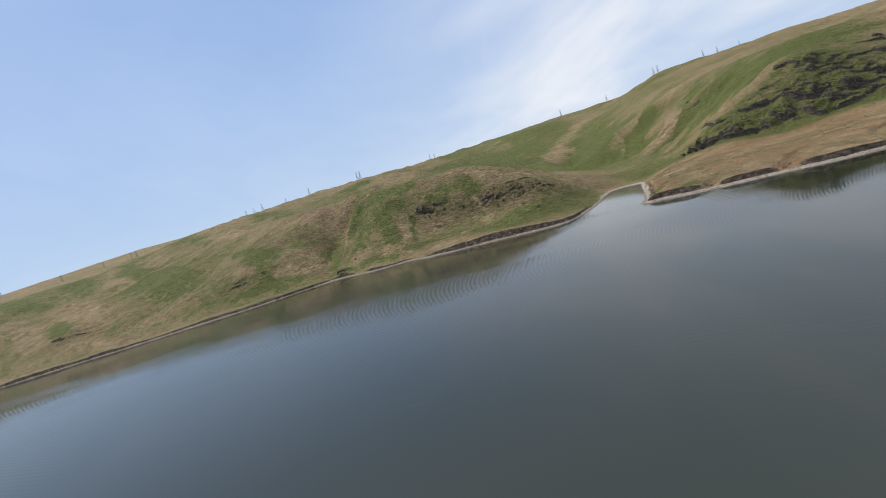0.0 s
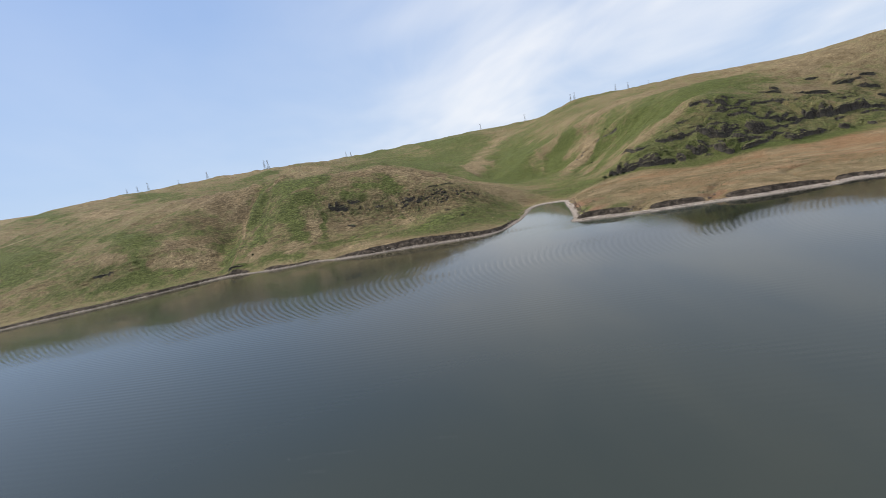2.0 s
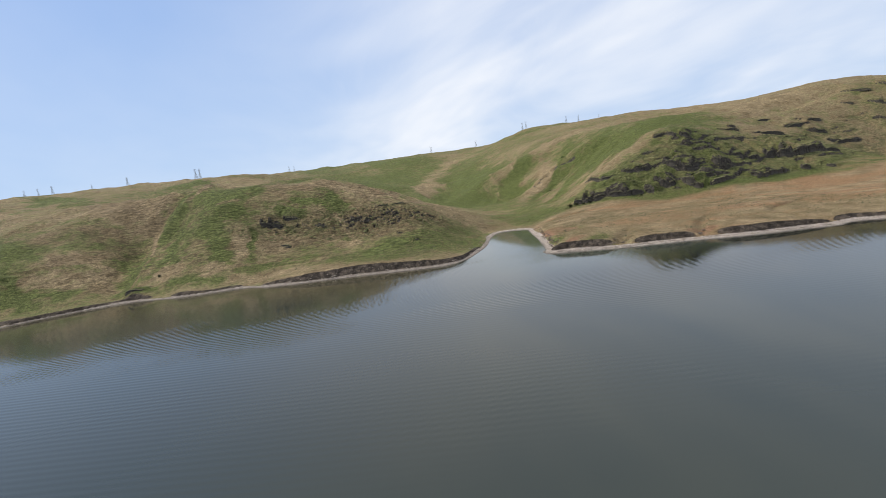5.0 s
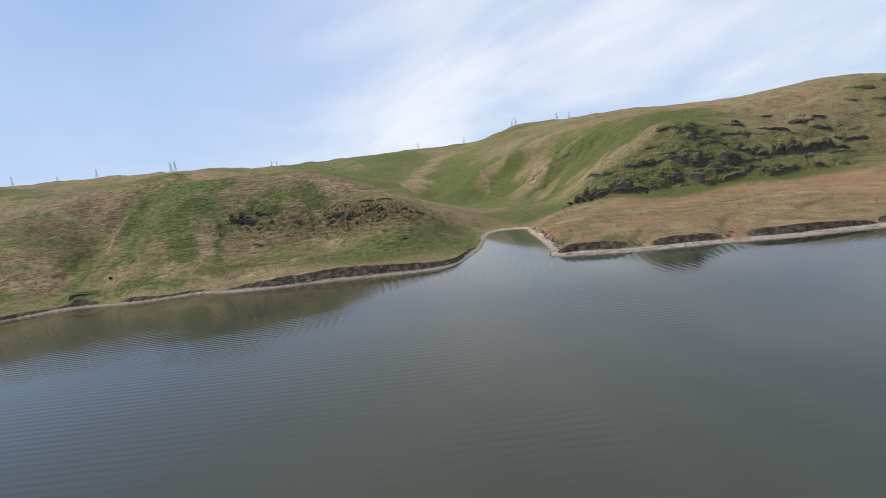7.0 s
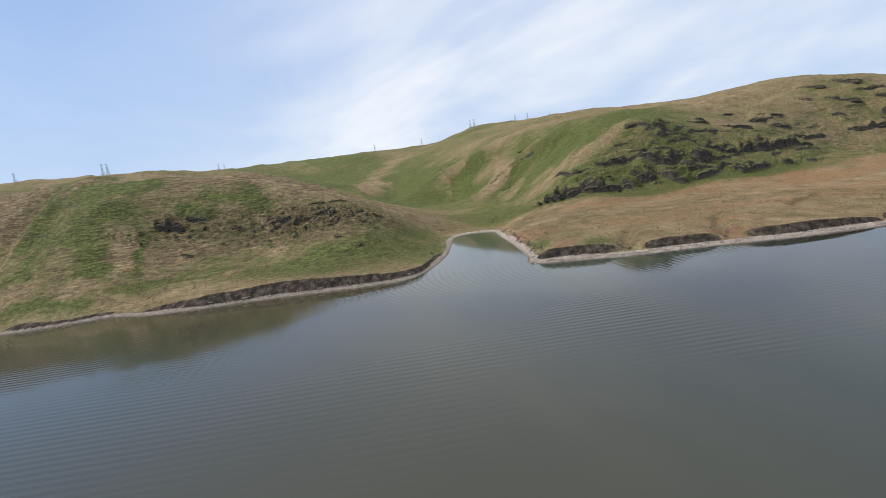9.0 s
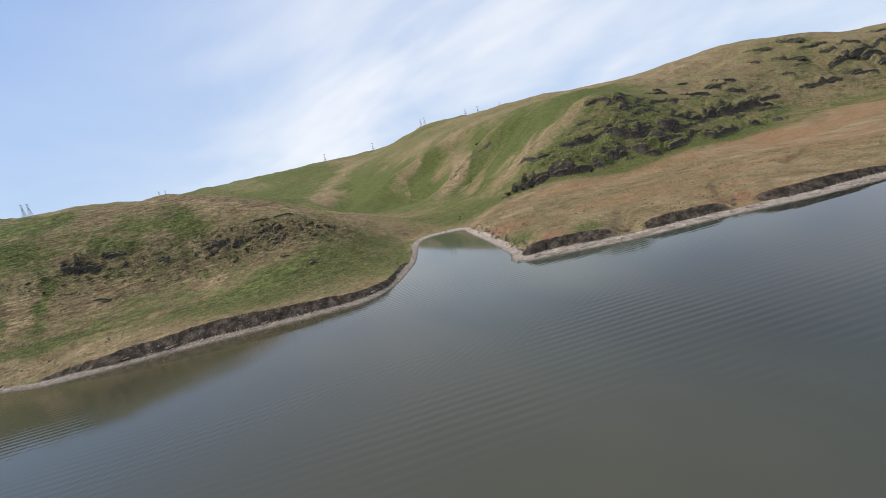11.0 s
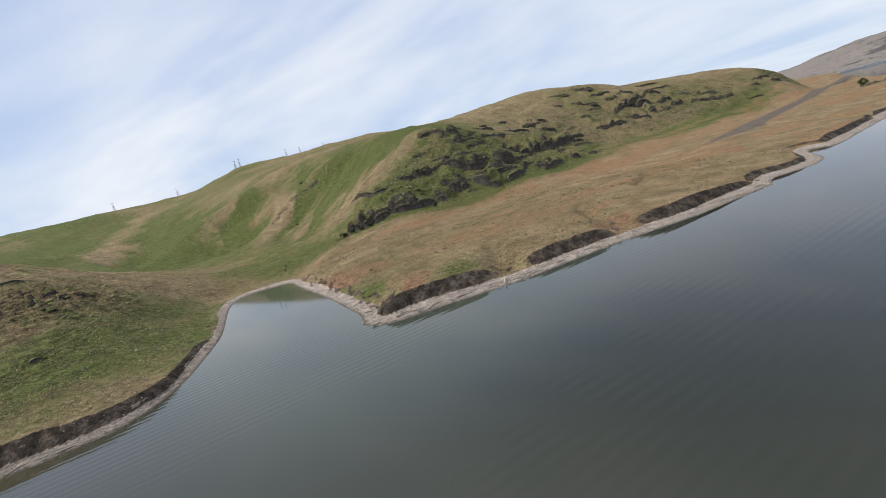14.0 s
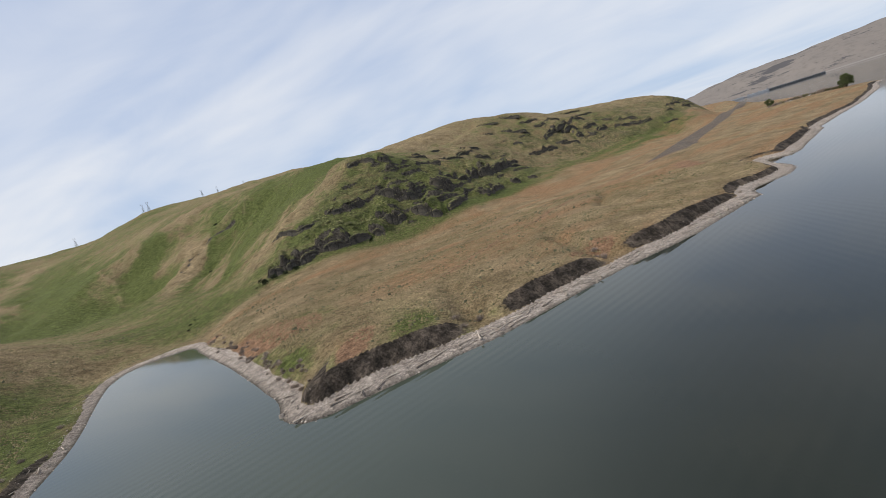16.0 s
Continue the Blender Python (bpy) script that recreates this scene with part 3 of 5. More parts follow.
def ground_material():
    m = Mat("grassland", 0.9, 0.08)
    big, mid, small = m.noise(0.012, 5), m.noise(0.055, 7, 0.62), m.noise(0.45, 7, 0.68)
    tuft = m.noise(1.5, 5, 0.7)
    tread = m.noise(1.0, 3, 0.6, (0, 0.10, 0.10, 0.85), 0.4)  # stock paths along the contours
    west = m.attr("west")
    fresh = m.mix(m.ramp(small, 0.3, 0.7), (0.062, 0.077, 0.021), (0.136, 0.148, 0.048))
    dry = m.mix(m.ramp(mid, 0.3, 0.7), (0.170, 0.124, 0.066), (0.320, 0.240, 0.138))
    russet = m.mix(m.ramp(small, 0.3, 0.7), (0.190, 0.112, 0.058), (0.340, 0.205, 0.108))
    patchy = m.math("ADD", m.math("MULTIPLY", m.math("SUBTRACT", mid, 0.5), 2.0), m.math("MULTIPLY", m.math("SUBTRACT", small, 0.5), 0.9))
    patchy = m.math("ADD", patchy, m.math("MULTIPLY", m.math("SUBTRACT", big, 0.5), 0.9))
    patchy = m.math("ADD", patchy, m.math("MULTIPLY", m.math("MULTIPLY", m.math("SUBTRACT", tread, 0.5), 0.8), west))
    patchy = m.math("MULTIPLY", patchy, m.math("SUBTRACT", 1.0, m.math("MULTIPLY", m.attr("terrace"), 0.55)))
    g = m.ramp(m.math("ADD", m.attr("green"), m.math("MULTIPLY", patchy, 0.50)), 0.29, 0.69)
    r = m.ramp(m.math("ADD", m.attr("russet"), m.math("MULTIPLY", patchy, 0.6)), 0.3, 0.9)
    c = m.mix(g, m.mix(r, dry, russet), fresh)
    c = m.mix(m.attr("bare"), c, m.mix(m.ramp(small, 0.3, 0.7), (0.190, 0.108, 0.062), (0.300, 0.180, 0.108)))
    heath = m.mix(m.ramp(small, 0.3, 0.7), (0.070, 0.052, 0.031), (0.155, 0.112, 0.066))
    c = m.mix(m.math("MULTIPLY", m.attr("umber"), m.ramp(m.math("ADD", m.math("MULTIPLY", mid, 0.6), m.math("MULTIPLY", small, 0.4)), 0.40, 0.60, 0.1, 0.65)), c, heath)
    spots = m.ramp(m.noise(0.9, 3, 0.6), 0.60, 0.70)  # sagebrush
    c = m.mix(m.math("MULTIPLY", spots, 0.45), c, (0.085, 0.085, 0.045))
    scrub = m.mix(m.ramp(small, 0.35, 0.65), (0.030, 0.030, 0.015), (0.120, 0.112, 0.052))
    c = m.mix(m.math("MULTIPLY", m.attr("rocky"), m.ramp(m.math("ADD", m.math("MULTIPLY", small, 0.6), m.math("MULTIPLY", m.math("ADD", mid, tread), 0.4)), 0.62, 0.82)), c, scrub)
    basalt = m.mix(m.ramp(small, 0.35, 0.65), (0.034, 0.030, 0.025), (0.105, 0.090, 0.071))
    c = m.mix(m.ramp(m.math("ADD", m.attr("rock"), m.math("MULTIPLY", m.math("SUBTRACT", small, 0.5), 0.7)), 0.42, 0.72), c, basalt)
    earth = m.mix(m.ramp(m.noise(0.22, 9, 0.72, (0, 1, 1, 0.45)), 0.38, 0.66), (0.032, 0.026, 0.020), (0.130, 0.102, 0.079))
    c = m.mix(m.ramp(m.math("ADD", m.attr("cut"), m.math("MULTIPLY", m.math("SUBTRACT", small, 0.5), 0.7)), 0.25, 0.5), c, earth)
    lie = m.add("ShaderNodeCombineXYZ")
    m.put(m.math("MULTIPLY", m.attr("inland"), 1.3), lie.inputs[0]), m.put(m.math("MULTIPLY", m.attr("along"), 0.035), lie.inputs[1])
    line = m.add("ShaderNodeTexNoise")
    m.put(lie.outputs[0], line.inputs["Vector"])
    line.inputs["Scale"].default_value, line.inputs["Detail"].default_value = 1.0, 5
    gravel = m.mix(m.ramp(m.noise(2.4, 7, 0.8), 0.3, 0.7), (0.270, 0.222, 0.182), (0.520, 0.447, 0.380))
    gravel = m.mix(m.ramp(m.noise(0.25, 4, 0.6), 0.45, 0.7), gravel, (0.350, 0.288, 0.238))
    gravel = m.mix(m.ramp(line.outputs[0], 0.46, 0.64, 0.0, 0.25), gravel, (0.135, 0.112, 0.096))
    gravel = m.mix(m.math("MULTIPLY", m.attr("silty"), 0.6), gravel, m.mix(m.ramp(m.noise(1.2, 6, 0.75), 0.3, 0.7), (0.115, 0.094, 0.076), (0.285, 0.240, 0.200)))
    c = m.mix(m.ramp(m.attr("sand"), 0.4, 0.6), c, gravel)
    c = m.mix(m.math("MULTIPLY", m.attr("wet"), 0.75), c, (0.040, 0.036, 0.028))
    c = m.mix(m.math("MULTIPLY", m.attr("track"), m.ramp(small, 0.3, 0.6, 0.55, 1.0)), c, m.mix(small, (0.088, 0.073, 0.063), (0.160, 0.136, 0.118)))
    grain = m.ramp(m.noise(1.1, 7, 0.85), 0.34, 0.66, 0.42, 1.52)
    stripe = m.math("ADD", 1.0, m.math("MULTIPLY", m.math("SUBTRACT", m.ramp(tread, 0.35, 0.65), 0.55), m.math("MULTIPLY", west, 0.7)))
    grain = m.math("MULTIPLY", m.math("MULTIPLY", grain, stripe), m.mix(m.math("MULTIPLY", m.attr("terrace"), 0.6), m.ramp(m.noise(0.27, 5, 0.72), 0.32, 0.68, 0.68, 1.32), (1.0, 1.0, 1.0)))
    shade = m.add("ShaderNodeHueSaturation")
    m.put(grain, shade.inputs["Value"]), m.put(c, shade.inputs["Color"])
    m.color(shade.outputs[0])
    bumps = m.math("ADD", m.math("MULTIPLY", small, 0.7), m.math("MULTIPLY", tuft, 0.4))
    bumps = m.math("ADD", bumps, m.math("MULTIPLY", m.math("MULTIPLY", tread, west), 1.4))
    m.bump(bumps, 1.0, 1.7)
    return m.m


def far_material():
    m = Mat("far_hills", 0.95, 0.05)
    a, b = m.noise(0.006, 6), m.noise(0.03, 6, 0.65)
    # distance haze is worked into these pale, greyed hill tones
    c = m.mix(a, (0.180, 0.160, 0.145), (0.255, 0.220, 0.190))
    c = m.mix(m.ramp(b, 0.45, 0.7, 0.0, 0.5), c, (0.145, 0.130, 0.118))
    crag = m.math("ADD", m.noise(0.008, 5, 0.6, (0, 1, 0.4, 4)), m.math("MULTIPLY", b, 0.3))
    crag = m.ramp(m.math("ADD", crag, m.math("MULTIPLY", m.attr("rocky"), 0.22)), 0.72, 0.82)
    c = m.mix(crag, c, (0.100, 0.094, 0.094))
    sep = m.add("ShaderNodeSeparateXYZ")
    m.put(m.co, sep.inputs[0])
    road = m.math("MULTIPLY", m.ramp(sep.outputs[2], 2.5, 4.0), m.ramp(sep.outputs[2], 7.0, 9.0, 1.0, 0.0))  # pale rip-rap of the shore road
    m.color(m.mix(road, c, (0.260, 0.235, 0.215)))
    m.bump(b, 0.8, 8)
    return m.m


def water_material():
    m = Mat("river_water", 0.05, 0.5)
    m.p.inputs["IOR"].default_value = 1.33
    murk = m.math("MULTIPLY", m.math("SUBTRACT", m.noise(0.006, 3), 0.5), 260.0)
    sep = m.add("ShaderNodeSeparateXYZ")
    m.put(m.co, sep.inputs[0])
    # a paler silty plume off the mouth of the inlet
    px = m.math("DIVIDE", m.math("ADD", sep.outputs[0], -45.0), 110.0)
    py = m.math("DIVIDE", m.math("ADD", m.math("ADD", sep.outputs[1], -340.0), m.math("MULTIPLY", murk, 0.35)), 130.0)
    far = m.math("SQRT", m.math("ADD", m.math("MULTIPLY", px, px), m.math("MULTIPLY", py, py)))
    dark_patch = m.math("MULTIPLY", m.ramp(sep.outputs[0], 105, 165), m.math("MULTIPLY", m.ramp(sep.outputs[1], 275, 345), m.ramp(sep.outputs[1], 365, 415, 1.0, 0.0)))
    deep = m.mix(dark_patch, (0.033, 0.040, 0.033), (0.013, 0.016, 0.010))  # a darker patch of water off the point
    t = m.math("MULTIPLY", m.math("ADD", sep.outputs[0], 168.0), 1 / 266, True)
    off = m.math("ADD", m.math("SUBTRACT", sep.outputs[1], 617.0), m.math("MULTIPLY", t, 115.0))
    hill_mirror = m.math("MULTIPLY", m.ramp(m.math("ADD", off, m.math("MULTIPLY", murk, 0.3)), -150, -5), m.ramp(sep.outputs[0], 70, 150, 1.0, 0.0))  # brown of the west hill's reflection, painted into the water's colour
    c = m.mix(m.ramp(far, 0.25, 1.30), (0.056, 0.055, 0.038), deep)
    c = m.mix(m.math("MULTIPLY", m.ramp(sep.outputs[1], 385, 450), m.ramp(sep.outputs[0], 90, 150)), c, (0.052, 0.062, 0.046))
    m.color(m.mix(hill_mirror, c, (0.060, 0.053, 0.031)))

    def train(turn, metres, distortion):
        mp = m.add("ShaderNodeMapping")
        mp.inputs["Rotation"].default_value = (0, 0, radians(turn))
        m.put(m.co, mp.inputs["Vector"])
        w = m.add("ShaderNodeTexWave")
        w.bands_direction = "Y"
        m.put(mp.outputs[0], w.inputs["Vector"])
        w.inputs["Scale"].default_value = 0.314 / metres
        w.inputs["Distortion"].default_value, w.inputs["Detail"].default_value = distortion, 1.5
        w.inputs["Detail Scale"].default_value = 0.35
        return w.outputs["Fac"]

    def patch(scale, turn, lo, hi):
        return m.ramp(m.noise(scale, 2, 0.5, (turn, 0.45, 1, 1)), lo, hi)

    a = m.math("MULTIPLY", train(18, 3.4, 1.3), patch(0.011, 20, 0.36, 0.62))
    c = m.math("MULTIPLY", train(-22, 2.8, 1.6), patch(0.014, -20, 0.45, 0.70))
    chop = m.math("MULTIPLY", m.noise(0.9, 3, 0.6, (15, 0.6, 1.2, 1)), 0.22)
    waves = m.math("ADD", m.math("ADD", m.math("MULTIPLY", a, 0.9), m.math("MULTIPLY", c, 0.4)), chop)
    calm = m.math("MULTIPLY", m.ramp(sep.outputs[1], 465, 520), m.ramp(sep.outputs[0], 115, 160))
    m.bump(m.math("MULTIPLY", waves, m.math("MULTIPLY", m.math("SUBTRACT", 1.0, m.math("MULTIPLY", calm, 0.85)), m.math("MULTIPLY", m.ramp(sep.outputs[0], 130, 200, 1.0, 0.45), m.ramp(sep.outputs[1], 120, 430, 0.22, 1.0)))), 0.47, 0.09)
    return m.m


GRASS, WATER, FAR = ground_material(), water_material(), far_material()


# ---- the ground ----
# Patches on the west hill: x, y, half length, half width, turn.
FRESH_HOLLOWS = [(-164, 822, 48, 14, 85), (-91, 804, 48, 32, 134), (-107, 711, 74, 10, 106), (-97, 753, 30, 16, 165), (-60, 684, 37, 4, 94),
                 (39, 760, 28, 12, 100), (-121, 627, 41, 7, 162), (-36, 625, 45, 9, 168), (4, 762, 23, 8, 176), (-187, 707, 70, 14, 96),
                 (98, 590, 60, 24, 16), (46, 586, 34, 11, 169), (-15, 741, 17, 10, 169), (-313, 1575, 137, 24, 75)]
FRESH_MEADOWS = [(-368, 799, 65, 10, 137), (-310, 721, 67, 4, 111), (-298, 660, 56, 11, 1), (-539, 1581, 109, 4, 97), (-146, 716, 50, 10, 86),
                 (-291, 1563, 152, 27, 83), (-733, 1028, 128, 22, 135), (-979, 1001, 156, 20, 147), (-913, 1085, 140, 30, 133),
                 (-723, 1237, 180, 26, 131), (-494, 1274, 154, 38, 126), (-541, 826, 150, 39, 135), (-682, 737, 70, 14, 141)]
DRY_SLOPES = [(-73, 672, 20, 16, 150), (-143, 665, 27, 12, 91), (-244, 867, 77, 24, 162), (-226, 699, 30, 16, 69), (-25, 588, 53, 10, 151),
              (70, 806, 70, 16, 160), (181, 739, 49, 18, 108), (200, 735, 40, 12, 120), (-205, 886, 45, 8, 164), (30, 649, 24, 12, 117),
              (-100, 649, 13, 10, 17)]
DRY_SPURS = [(-254, 732, 27, 22, 16), (-489, 1038, 115, 32, 132), (-260, 688, 36, 11, 15), (-211, 706, 38, 10, 88), (-345, 720, 27, 8, 144),
             (-703, 812, 130, 25, 142), (-766, 776, 124, 24, 143), (-674, 923, 120, 17, 142), (-549, 632, 58, 10, 155)]
UMBER_HEATH = [(-265, 811, 35, 11, 11), (-244, 752, 37, 8, 49), (-197, 819, 21, 11, 165), (-11, 673, 33, 14, 166), (-13, 808, 53, 19, 171),
               (87, 681, 57, 33, 97), (110, 800, 50, 10, 155), (-266, 715, 18, 9, 166), (-234, 807, 33, 12, 27), (-312, 789, 37, 15, 4),
               (-301, 978, 191, 29, 122), (-635, 718, 60, 10, 146), (-576, 727, 36, 7, 144)]


def patches(x, y, rows, ragged):
    """How far each place lies inside one of the patches, with ragged edges."""
    out_all = 0 * x
    on_hill = np.nonzero((x > -1300) & (x < 290) & (y > 530) & (y < 1700))[0]
    x, y = x[on_hill], y[on_hill]
    out = 0 * x
    wx, wy = x + ragged * 9 * fbm(x / 30, y / 30, 4, 54), y + ragged * 9 * fbm(x / 30, y / 30, 4, 55)
    for cx, cy, rx, ry, turn in rows:
        out = np.maximum(out, bump_at(wx, wy, cx, cy, rx * 1.15, ry * 1.15, turn))
    out_all[on_hill] = sstep(0.10, 0.95, out + 0.34 * fbm(x / 14, y / 14, 4, 56, 0.6))
    return out_all


def vegetation(x, y, z, k):
    """How fresh and how russet the grass is."""
    d = k["d"]
    toe = np.interp(x, [300, 430, 560, 660, 800, 910, 1200, 1540, 1700, 2200, 2700], [660, 612, 582, 588, 605, 615, 515, 435, 470, 560, 700])
    terrace = sstep(235, 300, x) * (1 - sstep(-14, 10, y - toe))
    west = 1 - sstep(150, 260, x)
    below = np.exp(-(((y - toe + 6 + 14 * sstep(600, 700, x)) / (15 + 14 * sstep(600, 700, x))) ** 2)) * sstep(340, 420, x) * (1 - sstep(1250, 1450, x))
    g = 0.40 + 0.10 * vnoise(x / 150, y / 150, 51) + 0.06 * west
    g = g + 0.25 * bump_at(x, y, 105, 562, 62, 20, 20) + 0.35 * bump_at(x, y, 290, 735, 45, 60, 0) + 0.25 * bump_at(x, y, 318, 692, 34, 20, -25) + 0.2 * bump_at(x, y, 165, 640, 30, 60, -30)
    fan = np.arctan2(y - 680, x - 190)
    streak = fbm(fan * 13 + 0.5 * vnoise(x / 90, y / 90, 50), np.hypot(x - 190, y - 680) / 260, 3, 49)
    g = g + 0.12 * k["groove"] + (0.32 * streak - 0.03) * k["flank"] + 0.08 * sstep(1200, 1500, y) * (x > -100) + 0.40 * bump_at(x, y, 600, 880, 150, 100, 20) + 0.16 * sstep(930, 1050, y) * sstep(-60, 60, x) * (1 - sstep(480, 620, x)) + 0.2 * bump_at(x, y, 330, 1000, 70, 300, 0)
    g = g - 0.25 * bump_at(x, y, 20, 545, 70, 12, -25)
    fresh = np.maximum(patches(x, y, FRESH_HOLLOWS, 0.6), patches(x, y, FRESH_MEADOWS, 1.0))
    dry = np.maximum(patches(x, y, DRY_SLOPES, 0.8), patches(x, y, DRY_SPURS, 1.2)) * (1 - fresh)
    umber = patches(x, y, UMBER_HEATH, 1.2) * (1 - 0.8 * fresh)
    g = g + west * (0.34 * fresh - 0.32 * dry - 0.16 * umber + 0.02) - 0.12 * sstep(120, 190, z) * (x < 300) - 0.27 * np.clip(k["crest"], 0, 1)
    g = g * (1 - 0.85 * terrace) - 0.06 * terrace + 0.55 * below + 0.5 * bump_at(x, y, 233, 463, 9, 6) + 0.5 * bump_at(x, y, 219, 507, 5, 10, -15) + 0.3 * bump_at(x, y, 258, 540, 10, 20)
    r = 0.18 + (0.36 + 0.2 * sstep(420, 560, x)) * terrace * (0.7 + 0.3 * vnoise(x / 60, y / 40, 52))
    r = r + 0.55 * bump_at(x, y, 243, 565, 14, 26, 10) + 0.5 * bump_at(x, y, 222, 484, 6, 14, -40) + 0.5 * bump_at(x, y, 300, 425, 14, 8, -20)
    r = r + 0.25 * bump_at(x, y, 340, 480, 90, 30, -20) + 0.25 * west * umber
    u, v = (x * 0.94 - y * 0.34) / 70, (x * 0.34 + y * 0.94) / 13  # drifts of dry and green grass along the terrace
    drift = fbm(u + 0.4 * fbm(x / 40, y / 40, 2, 57), v, 4, 58, 0.6)
    r, g = r + terrace * 0.30 * drift, g + terrace * (0.16 * sstep(0.05, 0.5, -drift) - 0.04)
    n = 0.5 * fbm(x / 9, y / 9, 3, 53)
    bare = bump_at(x, y, 240, 560, 17, 30, 8) + bump_at(x, y, 246, 535, 9, 12, 0) * 0.8 + 1.2 * bump_at(x, y, 218, 475, 14, 4.5, 25) + bump_at(x, y, 299, 424, 12, 6, -25)
    bare = bare + 0.8 * bump_at(x, y, 505, 408, 40, 9, 15) + 0.6 * bump_at(x, y, 258, 628, 8, 10)
    bare = sstep(0.30, 0.50, bare + 0.35 * n)
    shoulder = np.interp(x, [284, 321, 386, 422, 472, 518, 600], [702, 722, 718, 715, 727, 737, 760])
    below_spur = (1 - sstep(-20, -8, y - shoulder)) * sstep(330, 380, x) * (1 - sstep(540, 640, x)) * sstep(0, 12, y - toe)
    g = g + 0.18 * np.maximum(k["rocky"] * (x > 280) * (1 - 0.7 * sstep(780, 900, x)), below_spur)
    return np.clip(g, 0, 1), np.clip(r, 0, 1), bare, umber * west, terrace


# Pale stock trails over the west hill.
TRAILS = [[(-188, 813), (-169, 822), (-152, 832), (-136, 845), (-127, 874)],
          [(-181, 623), (-176, 672), (-176, 728), (-188, 813)],
          [(31, 755), (40, 716), (48, 663), (50, 632)],
          [(-110, 627), (-95, 631), (-84, 637), (-41, 632), (7, 611)],
          [(-486, 1046), (-602, 958), (-665, 878), (-676, 816), (-680, 743), (-698, 669)]]


def build_ground():
    gx, gy = np.meshgrid(GX, GY)
    x, y = gx.ravel(), gy.ravel()
    z, k = land(x, y)
    east = x > 3000
    z = np.where(east, far_bank(x, y), z)
    for key in ("rock", "rocky", "cut", "sand", "wet"):
        k[key] = np.where(east, 0, k[key])
    crags = np.where(east, bump_at(x, y, 3965, 215, 190, 48, -46) + 0.5 * bump_at(x, y, 3900, -200, 240, 30, -30), 0)
    zz = z.reshape(gx.shape)
    gy_, gx_ = np.gradient(zz, GY, GX)
    steep = np.hypot(gx_, gy_).ravel()
    k["rock"] = np.where(east, 0, np.clip(k["rock"] * sstep(0.6, 1.0, steep) + k["rocky"] * sstep(0.95, 1.5, steep), 0, 1))
    k["rocky"] = np.where(east, crags, k["rocky"])
    g, r, bare, umber, terrace = vegetation(x, y, z, k)
    k["rock"] = np.maximum(k["rock"], 0.9 * np.where(east, 0, k["stony"]) * sstep(-0.3, 0.2, vnoise(x / 7, y / 4, 64)))
    # the old gravel grade along the flat, and a foot track over the terrace
    mid = 433 - 0.0437 * (x - 637)
    track = (1 - sstep(13, 16, np.abs(y - mid))) * sstep(600, 640, x + 2 * (y - mid)) * (1 - sstep(2150, 2250, x))
    mid = np.interp(x, [240, 280, 314, 359, 456, 557, 620, 650], [490, 482, 479, 474, 470, 458, 443, 436]) + 1.5 * vnoise(x / 12, 0 * x, 61)
    bare = np.maximum(bare, 0.95 * (1 - sstep(0.9, 2.8, np.abs(y - mid))) * sstep(255, 300, x) * (1 - sstep(590, 630, x)))
    for trail in TRAILS:
        t = np.array(trail, float)
        run, _ = polyline_distance(x, y, t)
        worn = (1 - sstep(0.8, 5.0, run + 1.2 * vnoise(x / 6, y / 6, 62))) * (0.55 + 0.45 * sstep(-0.4, 0.4, vnoise(x / 17, y / 17, 63)))
        g, r, umber, k["rocky"] = g - 0.34 * worn, r * (1 - worn), umber * (1 - worn), k["rocky"] * (1 - worn)
    ob, used = sheet("ground", GX, GY, z, z > -2.2, GRASS)
    ob.data.materials.append(FAR)
    me = ob.data
    masks = dict(green=g, russet=r, track=track, bare=bare, umber=np.maximum(umber, 0.8 * k["gorge"] * (x < 3000)), terrace=terrace, silty=1 - sstep(150, 250, x), inland=np.clip(k["d"], -50, 50), along=k["s"])
    k["west"] = k["west"] * (0.45 + 0.55 * sstep(-330, -180, x))
    masks.update({n: k[n] for n in ("rock", "rocky", "cut", "sand", "wet", "west")})
    for name, v in masks.items():
        attribute(me, name, v[used])
    co = np.empty(len(me.vertices) * 3, np.float32)
    me.vertices.foreach_get("co", co)
    first, li = np.empty(len(me.polygons), np.int32), np.empty(len(me.loops), np.int32)
    me.polygons.foreach_get("loop_start", first)
    me.loops.foreach_get("vertex_index", li)
    me.polygons.foreach_set("material_index", (co[0::3][li[first]] > 3000).astype(np.int32))
    return tagged(ob, "rolling spring grassland with dry, green and rocky patches", "ground", kind="structure")


build_ground()


def build_water():
    bm = bmesh.new()
    xs, ys = np.linspace(-5000, 5000, 21), np.linspace(-5000, 5000, 21)
    vs = [[bm.verts.new((a, b, 0)) for a in xs] for b in ys]
    for j in range(20):
        for i in range(20):
            bm.faces.new((vs[j][i], vs[j][i + 1], vs[j + 1][i + 1], vs[j + 1][i]))
    me = bpy.data.meshes.new("water")
    bm.to_mesh(me)
    bm.free()
    me.materials.append(WATER)
    return tagged(new("water", me), "calm grey-green river water with light ripples", "water", kind="structure")


build_water()


# ---- THINGS ----
def mesh_from(name, verts, faces, material, smooth=False):
    me = bpy.data.meshes.new(name)
    me.from_pydata([tuple(v) for v in verts], [], [tuple(int(i) for i in f) for f in faces])
    me.update()
    me.materials.append(material)
    if smooth:
        me.polygons.foreach_set("use_smooth", np.ones(len(me.polygons), bool))
    return me


def part(name, me, parent, label="", at=None):
    """One mesh object under a thing or a part."""
    ob = new(name, me)
    ob.parent = parent
    if at is not None:
        ob.matrix_basis = at
    return tagged(ob, label) if label else ob


